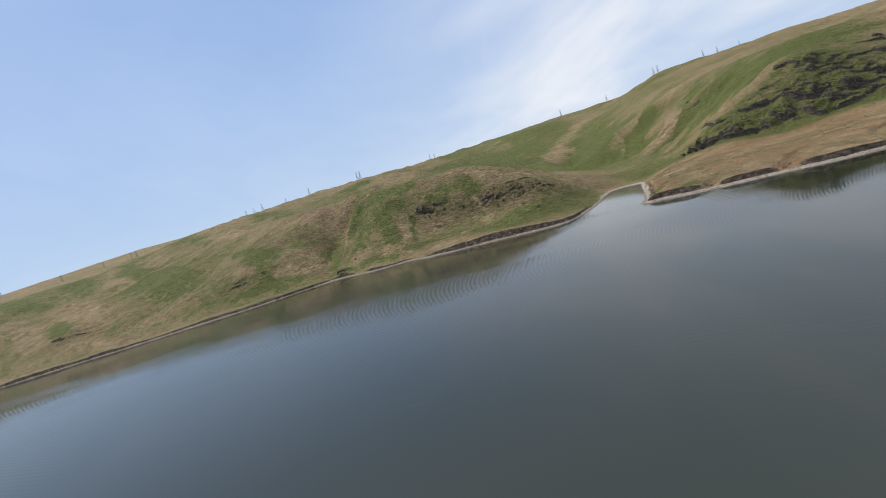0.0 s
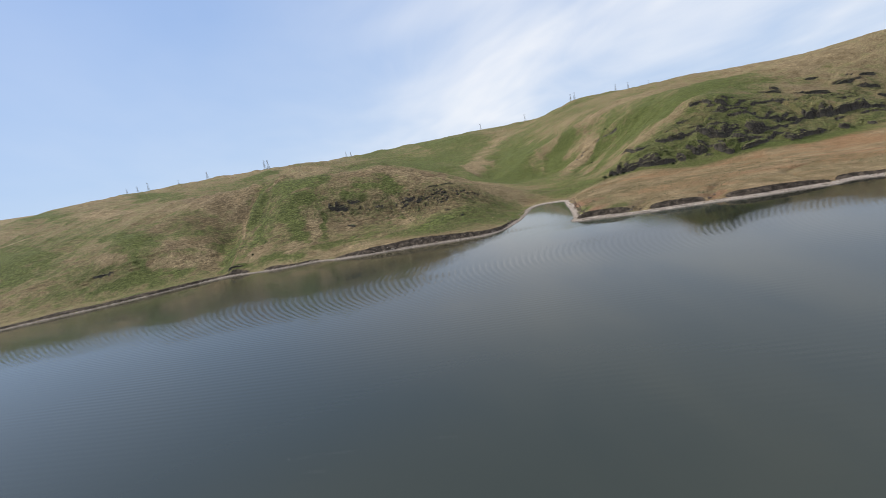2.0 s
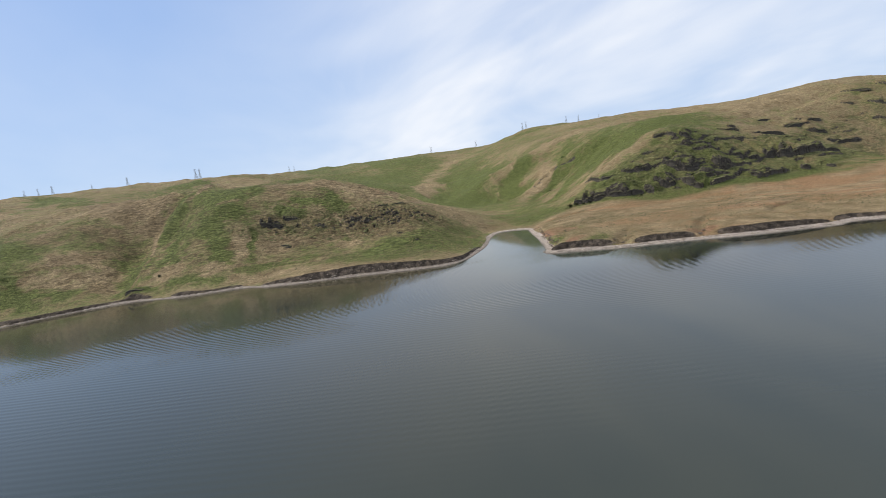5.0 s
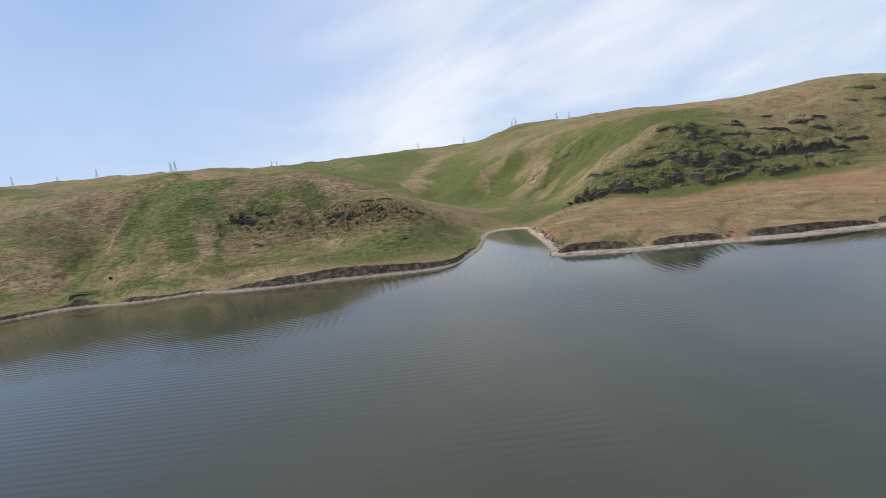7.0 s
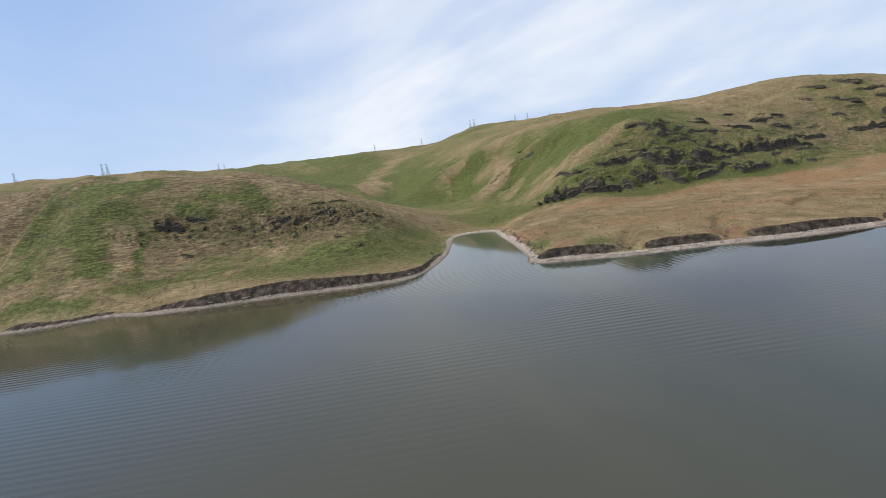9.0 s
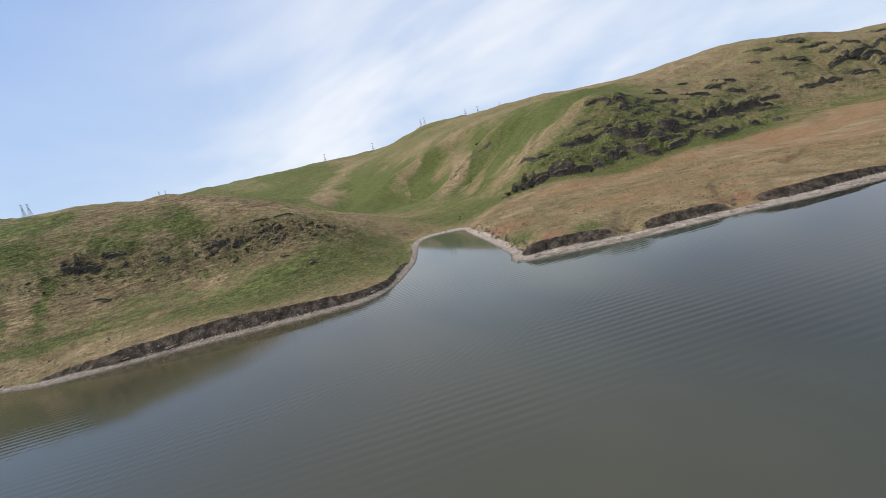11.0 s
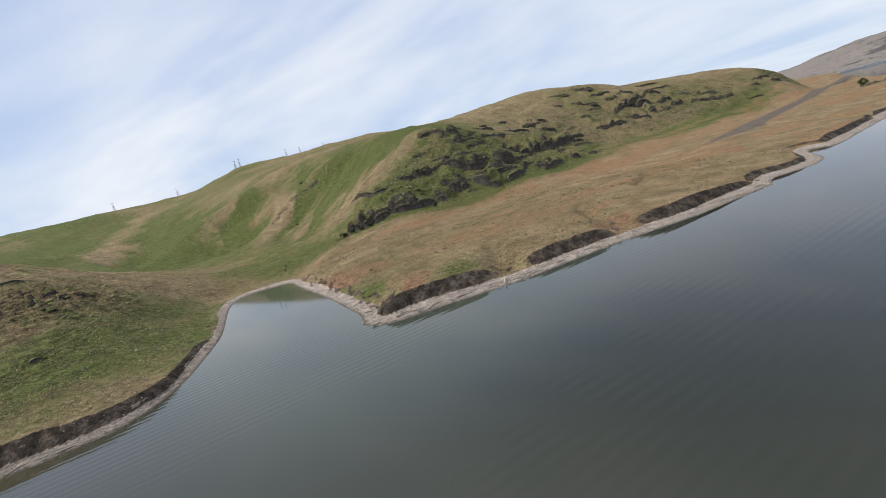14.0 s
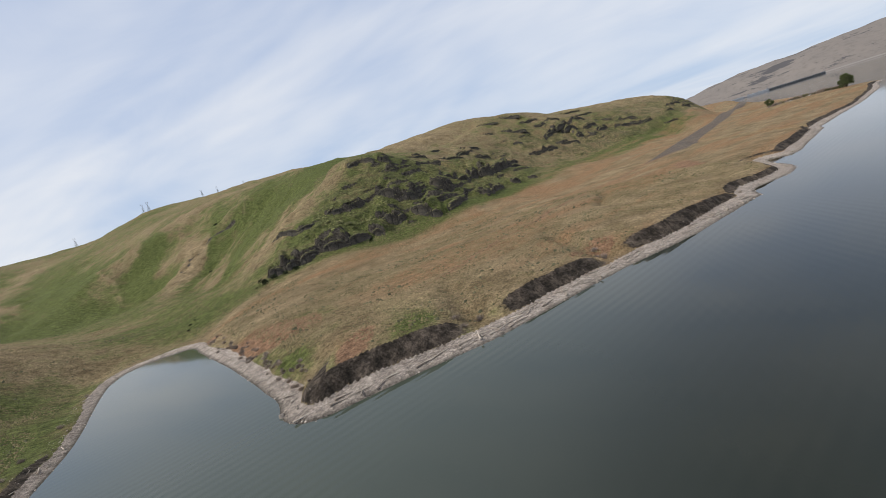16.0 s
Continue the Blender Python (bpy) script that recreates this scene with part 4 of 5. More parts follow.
def soup(name, verts, tris, material, label, category, attrs=None):
    """Many small pieces nobody could count, in one mesh."""
    me = bpy.data.meshes.new(name)
    verts, tris = np.asarray(verts, np.float32), np.asarray(tris, np.int32)
    me.vertices.add(len(verts))
    me.vertices.foreach_set("co", verts.ravel())
    me.loops.add(tris.size)
    me.loops.foreach_set("vertex_index", tris.ravel())
    me.polygons.add(len(tris))
    me.polygons.foreach_set("loop_start", np.arange(0, tris.size, 3, dtype=np.int32))
    me.update(calc_edges=True)
    me.materials.append(material)
    for n, v in (attrs or {}).items():
        attribute(me, n, v)
    return tagged(new(name, me), label, category, kind="stuff")


def island_random(m):
    return m.add("ShaderNodeNewGeometry").outputs["Random Per Island"]


def object_random(m):
    return m.add("ShaderNodeObjectInfo").outputs["Random"]


def basalt_material():
    m = Mat("basalt", 0.85, 0.25)
    small, mid = m.noise(0.9, 8, 0.7), m.noise(0.12, 5, 0.6)
    up = m.add("ShaderNodeSeparateXYZ")
    m.put(m.add("ShaderNodeNewGeometry").outputs["Normal"], up.inputs[0])
    c = m.mix(m.ramp(small, 0.32, 0.68), (0.030, 0.027, 0.022), (0.098, 0.084, 0.066))
    c = m.mix(m.ramp(mid, 0.5, 0.75, 0.0, 0.6), c, (0.095, 0.076, 0.050))
    # grass takes hold on the flat tops
    grass = m.mix(m.ramp(small, 0.35, 0.65), (0.060, 0.080, 0.022), (0.190, 0.160, 0.075))
    c = m.mix(m.ramp(m.math("ADD", up.outputs[2], m.math("MULTIPLY", m.math("SUBTRACT", small, 0.5), 0.8)), 0.50, 0.74), c, grass)
    m.color(c)
    m.bump(small, 0.9, 0.6)
    return m.m


def plain_material(name, dark, light, scale, rough=0.8, spread=0.0, stretch=None, random=object_random):
    m = Mat(name, rough, 0.2)
    c = m.mix(m.ramp(m.noise(scale, 6, 0.65, stretch), 0.3, 0.7), dark, light)
    if spread:
        n = m.add("ShaderNodeHueSaturation")
        m.put(m.math("ADD", 1 - spread / 2, m.math("MULTIPLY", random(m), spread)), n.inputs["Value"])
        m.put(c, n.inputs["Color"])
        c = n.outputs[0]
    m.color(c)
    m.bump(m.noise(scale * 2, 5, 0.7, stretch), 0.6, 0.05)
    return m.m


BASALT = basalt_material()
DRIFT = plain_material("driftwood", (0.22, 0.17, 0.13), (0.52, 0.45, 0.37), 1.6, 0.85, 0.7, (0, 0.15, 3, 3))
STONE = plain_material("beach_stone", (0.20, 0.165, 0.138), (0.48, 0.412, 0.348), 1.5, 0.9, 0.9, None, island_random)
TUFT = plain_material("bunchgrass", (0.115, 0.098, 0.046), (0.235, 0.182, 0.098), 0.08, 0.9, 0.55, None, island_random)
SAGE = plain_material("sagebrush", (0.066, 0.066, 0.034), (0.130, 0.122, 0.070), 0.1, 0.9, 0.7, None, island_random)
SCRUB = plain_material("olive_scrub", (0.062, 0.072, 0.024), (0.170, 0.160, 0.068), 0.05, 0.9, 0.8, None, island_random)
TWIG = plain_material("bare_twigs", (0.210, 0.165, 0.130), (0.380, 0.310, 0.250), 2.0, 0.9, 0.5)
LEAF = plain_material("willow_leaves", (0.046, 0.062, 0.020), (0.110, 0.128, 0.045), 0.4, 0.7, 0.5, None, island_random)
BUSH = plain_material("dark_bush", (0.018, 0.024, 0.010), (0.045, 0.056, 0.022), 0.6, 0.8, 0.5, None, island_random)
BRUSH = plain_material("olive_brush", (0.090, 0.086, 0.042), (0.185, 0.165, 0.090), 0.5, 0.85, 0.6, None, island_random)
BARK = plain_material("bark", (0.050, 0.040, 0.030), (0.120, 0.095, 0.072), 3.0)
STEEL = plain_material("galvanised_steel", (0.20, 0.205, 0.21), (0.34, 0.345, 0.35), 0.5, 0.55)
# haze of distance is put into the dam's bluish, low-contrast colours
CONCRETE = plain_material("weathered_concrete", (0.150, 0.158, 0.170), (0.225, 0.232, 0.245), 0.05, 0.85)
HAZED_STEEL = plain_material("hazed_steel_gate", (0.205, 0.215, 0.235), (0.265, 0.275, 0.295), 0.1, 0.6)


# ---- basalt outcrops ----
def outcrop_mesh(length, tall, deep, seed):
    """A broken ledge of layered rock: blocks with sloping shoulders and an overhanging cap, sinking into the slope at the ends."""
    rng = np.random.RandomState(seed)
    cuts = [-0.5 * length]
    while cuts[-1] < 0.5 * length - 4.0:
        cuts.append(cuts[-1] + rng.uniform(3.5, 8.5))
    cuts[-1] = 0.5 * length
    profile = [(-0.30, -0.6), (-0.20, 0.0), (-0.07, 0.30), (-0.02, 0.62), (-0.06, 0.70), (-0.03, 0.92), (0.10, 1.0), (0.55, 0.98), (1.0, 0.6), (1.2, -0.1)]
    verts, columns = [], 0
    for a, b in zip(cuts[:-1], cuts[1:]):
        high, out = rng.uniform(0.78, 1.12), rng.uniform(-0.7, 0.7)
        for x, notch in ((a + 0.05, 1.0), (a + 0.2 * (b - a), 0.1), (a + 0.5 * (b - a), 0.0), (a + 0.8 * (b - a), 0.15), (b - 0.05, 1.0)):
            end = max(0.0, 1 - abs(2 * x / length) ** 3)
            for j, (py, pz) in enumerate(profile):
                face = 1.0 if 0 < j < 7 else 0.0
                rise = pz * tall * high * (1 - 0.10 * notch) * (0.3 + 0.7 * end) if pz > 0 else pz * tall
                rough = rng.uniform(-0.08, 0.08, 2)
                verts.append((x, py * deep + face * (out + 0.55 * notch) + rough[0] + (1 - end) * 1.5, rise + rough[1] - (1 - end) * 0.8))
            columns += 1
    m = len(profile)
    faces = [(i * m + j, (i + 1) * m + j, (i + 1) * m + j + 1, i * m + j + 1) for i in range(columns - 1) for j in range(m - 1)]
    faces += [tuple(range(m))[::-1], tuple((columns - 1) * m + j for j in range(m))]
    return verts, faces


def build_outcrops():
    for n, (ledges, label) in enumerate(((LOW_LEDGES, "dark broken basalt ledge at the foot of the slope"),
                                         (MID_LEDGES, "dark basalt cliff band with grassy top on the hillside"),
                                         (HIGH_LEDGES, "dark basalt crag high on the grassy hillside"),
                                         (FAR_LEDGES, "distant layered basalt ledge along the bluff"),
                                         (WEST_LEDGES, "low weathered rock ledge in the grassy hill"),
                                         (BLUFF_LEDGES, "dark stepped basalt ledge on the bluff above the flat"))):
        for i, (x0, y0, x1, y1, tall) in enumerate(ledges):
            length = math.hypot(x1 - x0, y1 - y0) * 0.95
            mid = Vector(((x0 + x1) / 2, (y0 + y1) / 2))
            side = Vector((-(y1 - y0), x1 - x0)).normalized()  # uphill, away from the river
            spots = np.array([mid + side * o for o in (-3.0, 0.0, 3.0)])
            z = height(spots[:, 0], spots[:, 1])
            v, f = outcrop_mesh(max(length * 1.08, 6.0), tall * (0.62 if n in (3, 5) else 0.85), 3.0 + tall * 0.4, 100 * n + i)
            turn = math.degrees(math.atan2(y1 - y0, x1 - x0))
            ob = new("rock_outcrop", mesh_from("rock_outcrop", v, f, BASALT))
            ob.matrix_world = pose(mid.x, mid.y, float(z[0]), 0, 0, turn) @ pose(0, -1.2, 0.2)
            tagged(ob, label, "rock", "basalt outcrops")


build_outcrops()


# ---- driftwood ----
def log_mesh(length, radius, seed, bent=0.04):
    """A bleached trunk, tapered and a little bent, with a flared root end and a snapped tip."""
    rng = np.random.RandomState(seed)
    n, k = 9, 7
    verts = []
    for i in range(n):
        t = i / (n - 1)
        r = radius * (1.0 - 0.45 * t) * (1.35 if i == 0 else 1.0)
        off = bent * length * np.array([math.sin(t * 3.0 + seed), math.cos(t * 2.3 + seed)])
        for j in range(k):
            a = 2 * math.pi * j / k
            rr = r * (1 + 0.18 * rng.uniform(-1, 1))
            verts.append(((t - 0.5) * length + (0.25 * radius * rng.uniform(-1, 1) if i in (0, n - 1) else 0), off[0] + rr * math.cos(a), off[1] * 0.3 + rr * math.sin(a)))
    faces = [(i * k + j, (i + 1) * k + j, (i + 1) * k + (j + 1) % k, i * k + (j + 1) % k) for i in range(n - 1) for j in range(k)]
    faces += [tuple(range(k)), tuple(range((n - 1) * k, n * k))[::-1]]
    return verts, faces


def along_shore(x, y, inland):
    """The point that far inland of the waterline nearest to (x, y), and the shore's direction there."""
    i = int(np.argmin(np.hypot(shore_line[:, 0] - x, shore_line[:, 1] - y)))
    i = min(max(i, 1), len(shore_line) - 2)
    t = shore_line[i + 1] - shore_line[i - 1]
    t = t / np.hypot(*t)
    p = shore_line[i] + inland * np.array([-t[1], t[0]])
    return p, math.degrees(math.atan2(t[1], t[0]))


# Drift logs on the point's beach: x, y, length, turn.
POINT_LOGS = [(197, 471, 6.5, -25), (201, 467, 8.0, -28), (205, 464, 7.0, -24), (199, 474, 4.0, 60), (203, 470, 5.0, -30), (209, 461, 5.5, -8),
              (207, 466, 4.5, 35), (212, 458, 6.0, -30), (196, 478, 3.5, 80), (198, 482, 4.0, 20), (200, 487, 4.5, -50), (219, 452, 7.0, -26),
              (224, 450, 6.5, -27), (230, 446, 5.0, -30), (235, 442, 8.0, 35), (233, 446, 6.0, -25), (242, 441, 6.5, -15), (247, 437, 7.0, -26),
              (252, 434, 4.5, 10), (262, 429, 5.0, -60), (266, 428, 4.0, 15), (276, 423, 6.5, 30)]


def build_driftwood():
    rng = np.random.RandomState(5)
    meshes = [mesh_from("driftwood_log", *log_mesh(6.0, 0.26, s, 0.03 + 0.02 * (s % 3)), DRIFT, True) for s in range(7)]
    spots = [(x, y, ln, a) for x, y, ln, a in POINT_LOGS]
    for _ in range(190):
        s = rng.uniform(0, 1)
        line = ((-19, 549, 130, 505), (131, 514, 220, 660), (232, 437, 366, 369), (385, 372, 660, 300))[rng.choice(4, p=[0.2, 0.1, 0.4, 0.3])]
        x, y = line[0] + s * (line[2] - line[0]), line[1] + s * (line[3] - line[1])
        p, a = along_shore(x, y, rng.uniform(2.0, 5.6))
        spots.append((p[0] + rng.uniform(-2, 2), p[1] + rng.uniform(-0.7, 0.7), rng.uniform(1.8, 6.0), a + rng.normal(0, 22)))
    xs = np.array(spots)
    d, _ = shore_distance(xs[:, 0], xs[:, 1])
    for i in range(len(POINT_LOGS)):  # keep them on the beach, clear of the bank
        if d[i] > 5.6 or d[i] < 1.5:
            spots[i] = (*along_shore(xs[i, 0], xs[i, 1], 2.5 + 3.0 * (i % 5) / 5)[0], *spots[i][2:])
    xs = np.array(spots)
    z = height(xs[:, 0], xs[:, 1])
    for i, (x, y, ln, a) in enumerate(spots):
        if z[i] < 0.35 or z[i] > 2.6:
            continue
        ob = new("driftwood_log", meshes[i % 7])
        ob.matrix_world = pose(x, y, float(z[i]) + 0.12, rng.uniform(-40, 40), rng.uniform(-3, 3), a) @ Matrix.Diagonal((ln / 6.0, 0.5 + 0.07 * ln, 0.5 + 0.07 * ln, 1))
        tagged(ob, "bleached grey driftwood log lying on the gravel beach", "driftwood", "driftwood along the shore")


build_driftwood()


# ---- stones, tufts and brush ----
def scatter(n, box, seed):
    rng = np.random.RandomState(seed)
    return rng.uniform(box[0], box[2], n), rng.uniform(box[1], box[3], n), rng


def clumps(x, y, z, wide, tall, rng, sides=5):
    """Low rounded clumps: a ring, a higher smaller ring and a peak each."""
    n = len(x)
    a = np.linspace(0, 2 * np.pi, sides, endpoint=False)[None] + rng.uniform(0, 6, (n, 1))
    r = wide[:, None] * rng.uniform(0.7, 1.25, (n, sides))
    low = np.stack([x[:, None] + r * np.cos(a), y[:, None] + r * np.sin(a), np.repeat(z[:, None] - 0.15, sides, 1)], -1)
    r2 = r * rng.uniform(0.45, 0.85, (n, sides))
    top = np.stack([x[:, None] + r2 * np.cos(a + 0.3), y[:, None] + r2 * np.sin(a + 0.3), z[:, None] + tall[:, None] * rng.uniform(0.5, 0.9, (n, sides))], -1)
    peak = np.stack([x + 0.2 * wide * rng.uniform(-1, 1, n), y + 0.2 * wide * rng.uniform(-1, 1, n), z + tall], -1)[:, None]
    v = np.concatenate([low, top, peak], 1)
    tri = []
    for j in range(sides):
        k = (j + 1) % sides
        tri += [(j, k, sides + j), (k, sides + k, sides + j), (sides + j, sides + k, 2 * sides)]
    t = np.array(tri)[None] + (np.arange(n) * (2 * sides + 1))[:, None, None]
    return v.reshape(-1, 3), t.reshape(-1, 3)


def build_cover():
    # bunchgrass and sagebrush where the land comes near
    for name, mat, label, seed, count, small, tall in (("grass_tufts", TUFT, "scattered dry and green bunchgrass tufts", 71, 100000, 0.28, 0.24),
                                                       ("sagebrush", SAGE, "scattered low grey-green sagebrush", 72, 7500, 0.42, 0.38)):
        xs, ys = [], []
        for i, (box, share) in enumerate((((195, 365, 480, 640), 0.5), ((-70, 515, 190, 740), 0.33), ((150, 520, 330, 760), 0.17))):
            x, y, rng = scatter(int(count * share), box, seed + 10 * i)
            keep = fbm(x / 22, y / 22, 3, seed) > (-0.25 if name == "grass_tufts" else 0.1)
            xs.append(x[keep]), ys.append(y[keep])
        x, y = np.concatenate(xs), np.concatenate(ys)
        z, k = land(x, y)
        keep = (k["d"] > 15) & (k["cut"] < 0.05) & (k["sand"] < 0.5) & (k["rock"] < 0.3)
        x, y, z = x[keep], y[keep], z[keep]
        size = rng.lognormal(0, 0.35, len(x))
        v, t = clumps(x, y, z, small * size, tall * size, rng, 4)
        soup(name, v, t, mat, label, "grass" if name == "grass_tufts" else "shrub")
    # thick low scrub among the ledges
    x, y, rng = scatter(19000, (325, 585, 800, 770), 75)
    x2, y2, _ = scatter(2600, (-90, 630, 170, 750), 76)
    x, y = np.r_[x, x2], np.r_[y, y2]
    z, k = land(x, y)
    keep = (k["rocky"] > np.where(x > 250, 0.35, 0.2)) & (k["rock"] < 0.5) & (fbm(x / 15, y / 15, 3, 77) > -0.35)
    x, y, z = x[keep], y[keep], z[keep]
    size = rng.lognormal(0, 0.4, len(x))
    v, t = clumps(x, y, z, 0.85 * size, 0.45 * size, rng)
    soup("hillside_scrub", v, t, SCRUB, "thick low olive scrub among the rocks", "shrub")
    # stones and slumped clods along the beach
    x, y, rng = scatter(70000, (-70, 340, 480, 700), 81)
    d, _ = shore_distance(x, y)
    keep = (d > -0.8) & (d < 9)
    x, y = x[keep], y[keep]
    z, k = land(x, y)
    size = rng.lognormal(-2.3, 0.5, len(x)) * (1 + 0.8 * (np.abs(k["d"]) < 0.8) * (x > 180))
    v, t = clumps(x, y, z, size, size * 0.8, rng, 4)
    soup("beach_stones", v, t, STONE, "scattered grey and tan beach stones", "stones")


build_cover()


def shrub_mesh(seed, twigs=90):
    """A bare shrub: many thin, forked, three-sided twigs from one root."""
    rng = np.random.RandomState(seed)
    verts, faces = [], []
    for _ in range(twigs):
        a, lean = rng.uniform(0, 2 * math.pi), rng.uniform(0.1, 1.15)
        way = np.array([math.cos(a) * math.sin(lean), math.sin(a) * math.sin(lean), math.cos(lean)])
        base = np.array([rng.uniform(-0.35, 0.35), rng.uniform(-0.35, 0.35), -0.1])
        tip = base + way * rng.uniform(0.7, 1.3)
        side = np.cross(way, (0.3, 0.2, 1.0))
        side = side / np.linalg.norm(side) * 0.035
        up = np.cross(way, side)
        i = len(verts)
        verts += [base + side, base - side, base + up, tip]
        faces += [(i, i + 1, i + 3), (i + 1, i + 2, i + 3), (i + 2, i, i + 3)]
        mid = base + (tip - base) * 0.55
        fork = mid + (way + rng.uniform(-0.7, 0.7, 3)) * 0.4
        i = len(verts)
        verts += [mid + side * 0.7, mid - side * 0.7, mid + up * 0.7, fork]
        faces += [(i, i + 1, i + 3), (i + 1, i + 2, i + 3), (i + 2, i, i + 3)]
    return verts, faces


def build_shrubs():
    rng = np.random.RandomState(9)
    meshes = [mesh_from("bare_shrub", *shrub_mesh(s), TWIG) for s in range(5)]
    spots = []
    for _ in range(70):  # along the inlet side of the point
        t = rng.uniform(0, 1)
        x, y = np.interp(t, [0, 0.3, 0.65, 1], [196, 212, 232, 254]), np.interp(t, [0, 0.3, 0.65, 1], [487, 522, 575, 640])
        p, _ = along_shore(x, y, rng.uniform(5.5, 11))
        spots.append((p[0] + rng.uniform(-2, 2), p[1] + rng.uniform(-4, 4), rng.uniform(0.7, 1.5)))
    for x, y in ((236, 447), (244, 446), (240, 452), (297, 422), (302, 424), (376, 376), (292, 418), (150, 556), (158, 570), (176, 596), (200, 640)):
        spots.append((x, y, rng.uniform(1.0, 1.8)))
    for _ in range(34):  # behind the trees on the spit
        t = rng.uniform(0, 1)
        spots.append((1030 + 60 * t + rng.uniform(-18, 18), 335 - 95 * t + rng.uniform(-8, 8), rng.uniform(3.0, 6.0)))
    xs = np.array(spots)
    z = height(xs[:, 0], xs[:, 1])
    for i, (x, y, size) in enumerate(spots):
        if z[i] < 0.6:
            continue
        ob = new("bare_shrub", meshes[i % 5])
        ob.matrix_world = pose(x, y, float(z[i]) - 0.05, 0, 0, rng.uniform(0, 360)) @ Matrix.Diagonal((size * 1.2, size * 1.2, size, 1))
        tagged(ob, "bare grey-brown shrub without leaves near the shore", "shrub", "bare shrubs")


build_shrubs()


def leaves(n, blobs, size, seed):
    """Small leaf clumps over several rounded lobes, with gaps between them."""
    rng = np.random.RandomState(seed)
    c = np.array(blobs)
    pick = rng.choice(len(c), n, p=(c[:, 3] ** 2) / (c[:, 3] ** 2).sum())
    way = rng.normal(size=(n, 3))
    way /= np.linalg.norm(way, axis=1, keepdims=True)
    way[:, 2] = np.where(way[:, 2] < -0.5, -way[:, 2], way[:, 2])
    p = c[pick, :3] + way * c[pick, 3:4] * (rng.uniform(0.55, 1.08, (n, 1)))
    a, b = rng.normal(size=(n, 3)), rng.normal(size=(n, 3))
    s = size * rng.uniform(0.6, 1.3, (n, 1))
    a = a / np.linalg.norm(a, axis=1, keepdims=True) * s
    b = b / np.linalg.norm(b, axis=1, keepdims=True) * s
    v = np.stack([p - a, p + b * 0.7, p + a, p - b * 0.7 + 0.3 * np.cross(a, b) / size], 1).reshape(-1, 3)
    i = np.arange(n)[:, None] * 4
    t = np.concatenate([i + [0, 1, 2], i + [0, 2, 3]])
    return v, t


def limb(verts, faces, a, b, ra, rb, k=6):
    a, b = np.array(a, float), np.array(b, float)
    w = (b - a) / np.linalg.norm(b - a)
    s = np.cross(w, (0.31, 0.52, 0.2))
    s /= np.linalg.norm(s)
    u = np.cross(w, s)
    i = len(verts)
    for q, r in ((a, ra), (b, rb)):
        for j in range(k):
            t = 2 * math.pi * j / k
            verts.append(q + r * (math.cos(t) * s + math.sin(t) * u))
    faces += [(i + j, i + (j + 1) % k, i + k + (j + 1) % k, i + k + j) for j in range(k)]
    faces += [tuple(i + j for j in range(k))[::-1], tuple(i + k + j for j in range(k))]


def tree(x, y, tall, wide, seed, label):
    rng = np.random.RandomState(seed)
    z = float(height(x, y)[0])
    root = new("tree")
    root.matrix_world = pose(x, y, z - 0.2)
    verts, faces = [], []
    limb(verts, faces, (0, 0, 0), (0.2, 0.1, tall * 0.45), tall * 0.035, tall * 0.024, 8)
    blobs = [(0.2, 0.1, tall * 0.72, tall * 0.26)]
    for i in range(13):
        a = 2.4 * i + rng.uniform(-0.4, 0.4)
        r = wide * 0.5 * rng.uniform(0.35, 0.72)
        tip = (r * math.cos(a), r * math.sin(a), tall * rng.uniform(0.12, 0.76))
        limb(verts, faces, (0.15, 0.1, tall * rng.uniform(0.08, 0.30)), tip, tall * 0.014, tall * 0.005, 5)
        blobs.append((*tip, wide * rng.uniform(0.12, 0.21)))
    part("trunk", mesh_from("trunk", verts, faces, BARK, True), root)
    v, t = leaves(5200, blobs, tall * 0.030, seed)
    crown = bpy.data.meshes.new("crown")
    crown.from_pydata(v.tolist(), [], t.tolist())
    crown.materials.append(LEAF)
    part("crown", crown, root)
    return tagged(root, label, "tree", "trees on the spit")


tree(1054, 336, 14, 15, 3, "round green willow tree in fresh leaf on the flat")
tree(1052, 243, 20, 22, 4, "large full green cottonwood tree near the shore")


def bush(x, y, size, seed, material=None, label="dark green bush growing below the rock ledge", group="dark bushes"):
    z = float(height(x, y)[0])
    rng = np.random.RandomState(seed)
    blobs = [(rng.uniform(-0.5, 0.5) * size, rng.uniform(-0.5, 0.5) * size, size * rng.uniform(0.25, 0.7), size * rng.uniform(0.3, 0.5)) for _ in range(6)]
    v, t = leaves(700, blobs, size * 0.09, seed)
    ob = new("bush", bpy.data.meshes.new("bush"))
    ob.data.from_pydata(v.tolist(), [], t.tolist())
    ob.data.materials.append(material or BUSH)
    ob.matrix_world = pose(x, y, z)
    return tagged(ob, label, "bush", group)


for n, (bx, by, bs) in enumerate(((330, 672, 4.0), (338, 668, 3.6), (345, 664, 3.0), (352, 660, 3.0), (405, 628, 2.5), (470, 612, 2.6), (-150, 655, 2.2),
                                  (-60, 690, 1.8), (285, 700, 1.3), (292, 706, 1.1), (278, 690, 1.2), (520, 1010, 3.5), (430, 905, 3.0))):
    bush(bx, by, bs, 200 + n)


rng = np.random.RandomState(33)
for n in range(22):  # brush between the trees on the spit
    t = n / 21
    bush(1046 + 14 * t + rng.uniform(-14, 14), 326 - 78 * t + rng.uniform(-5, 5), rng.uniform(2.2, 4.8), 300 + n, BRUSH, "pale olive brush in a belt between the trees", "brush on the spit")


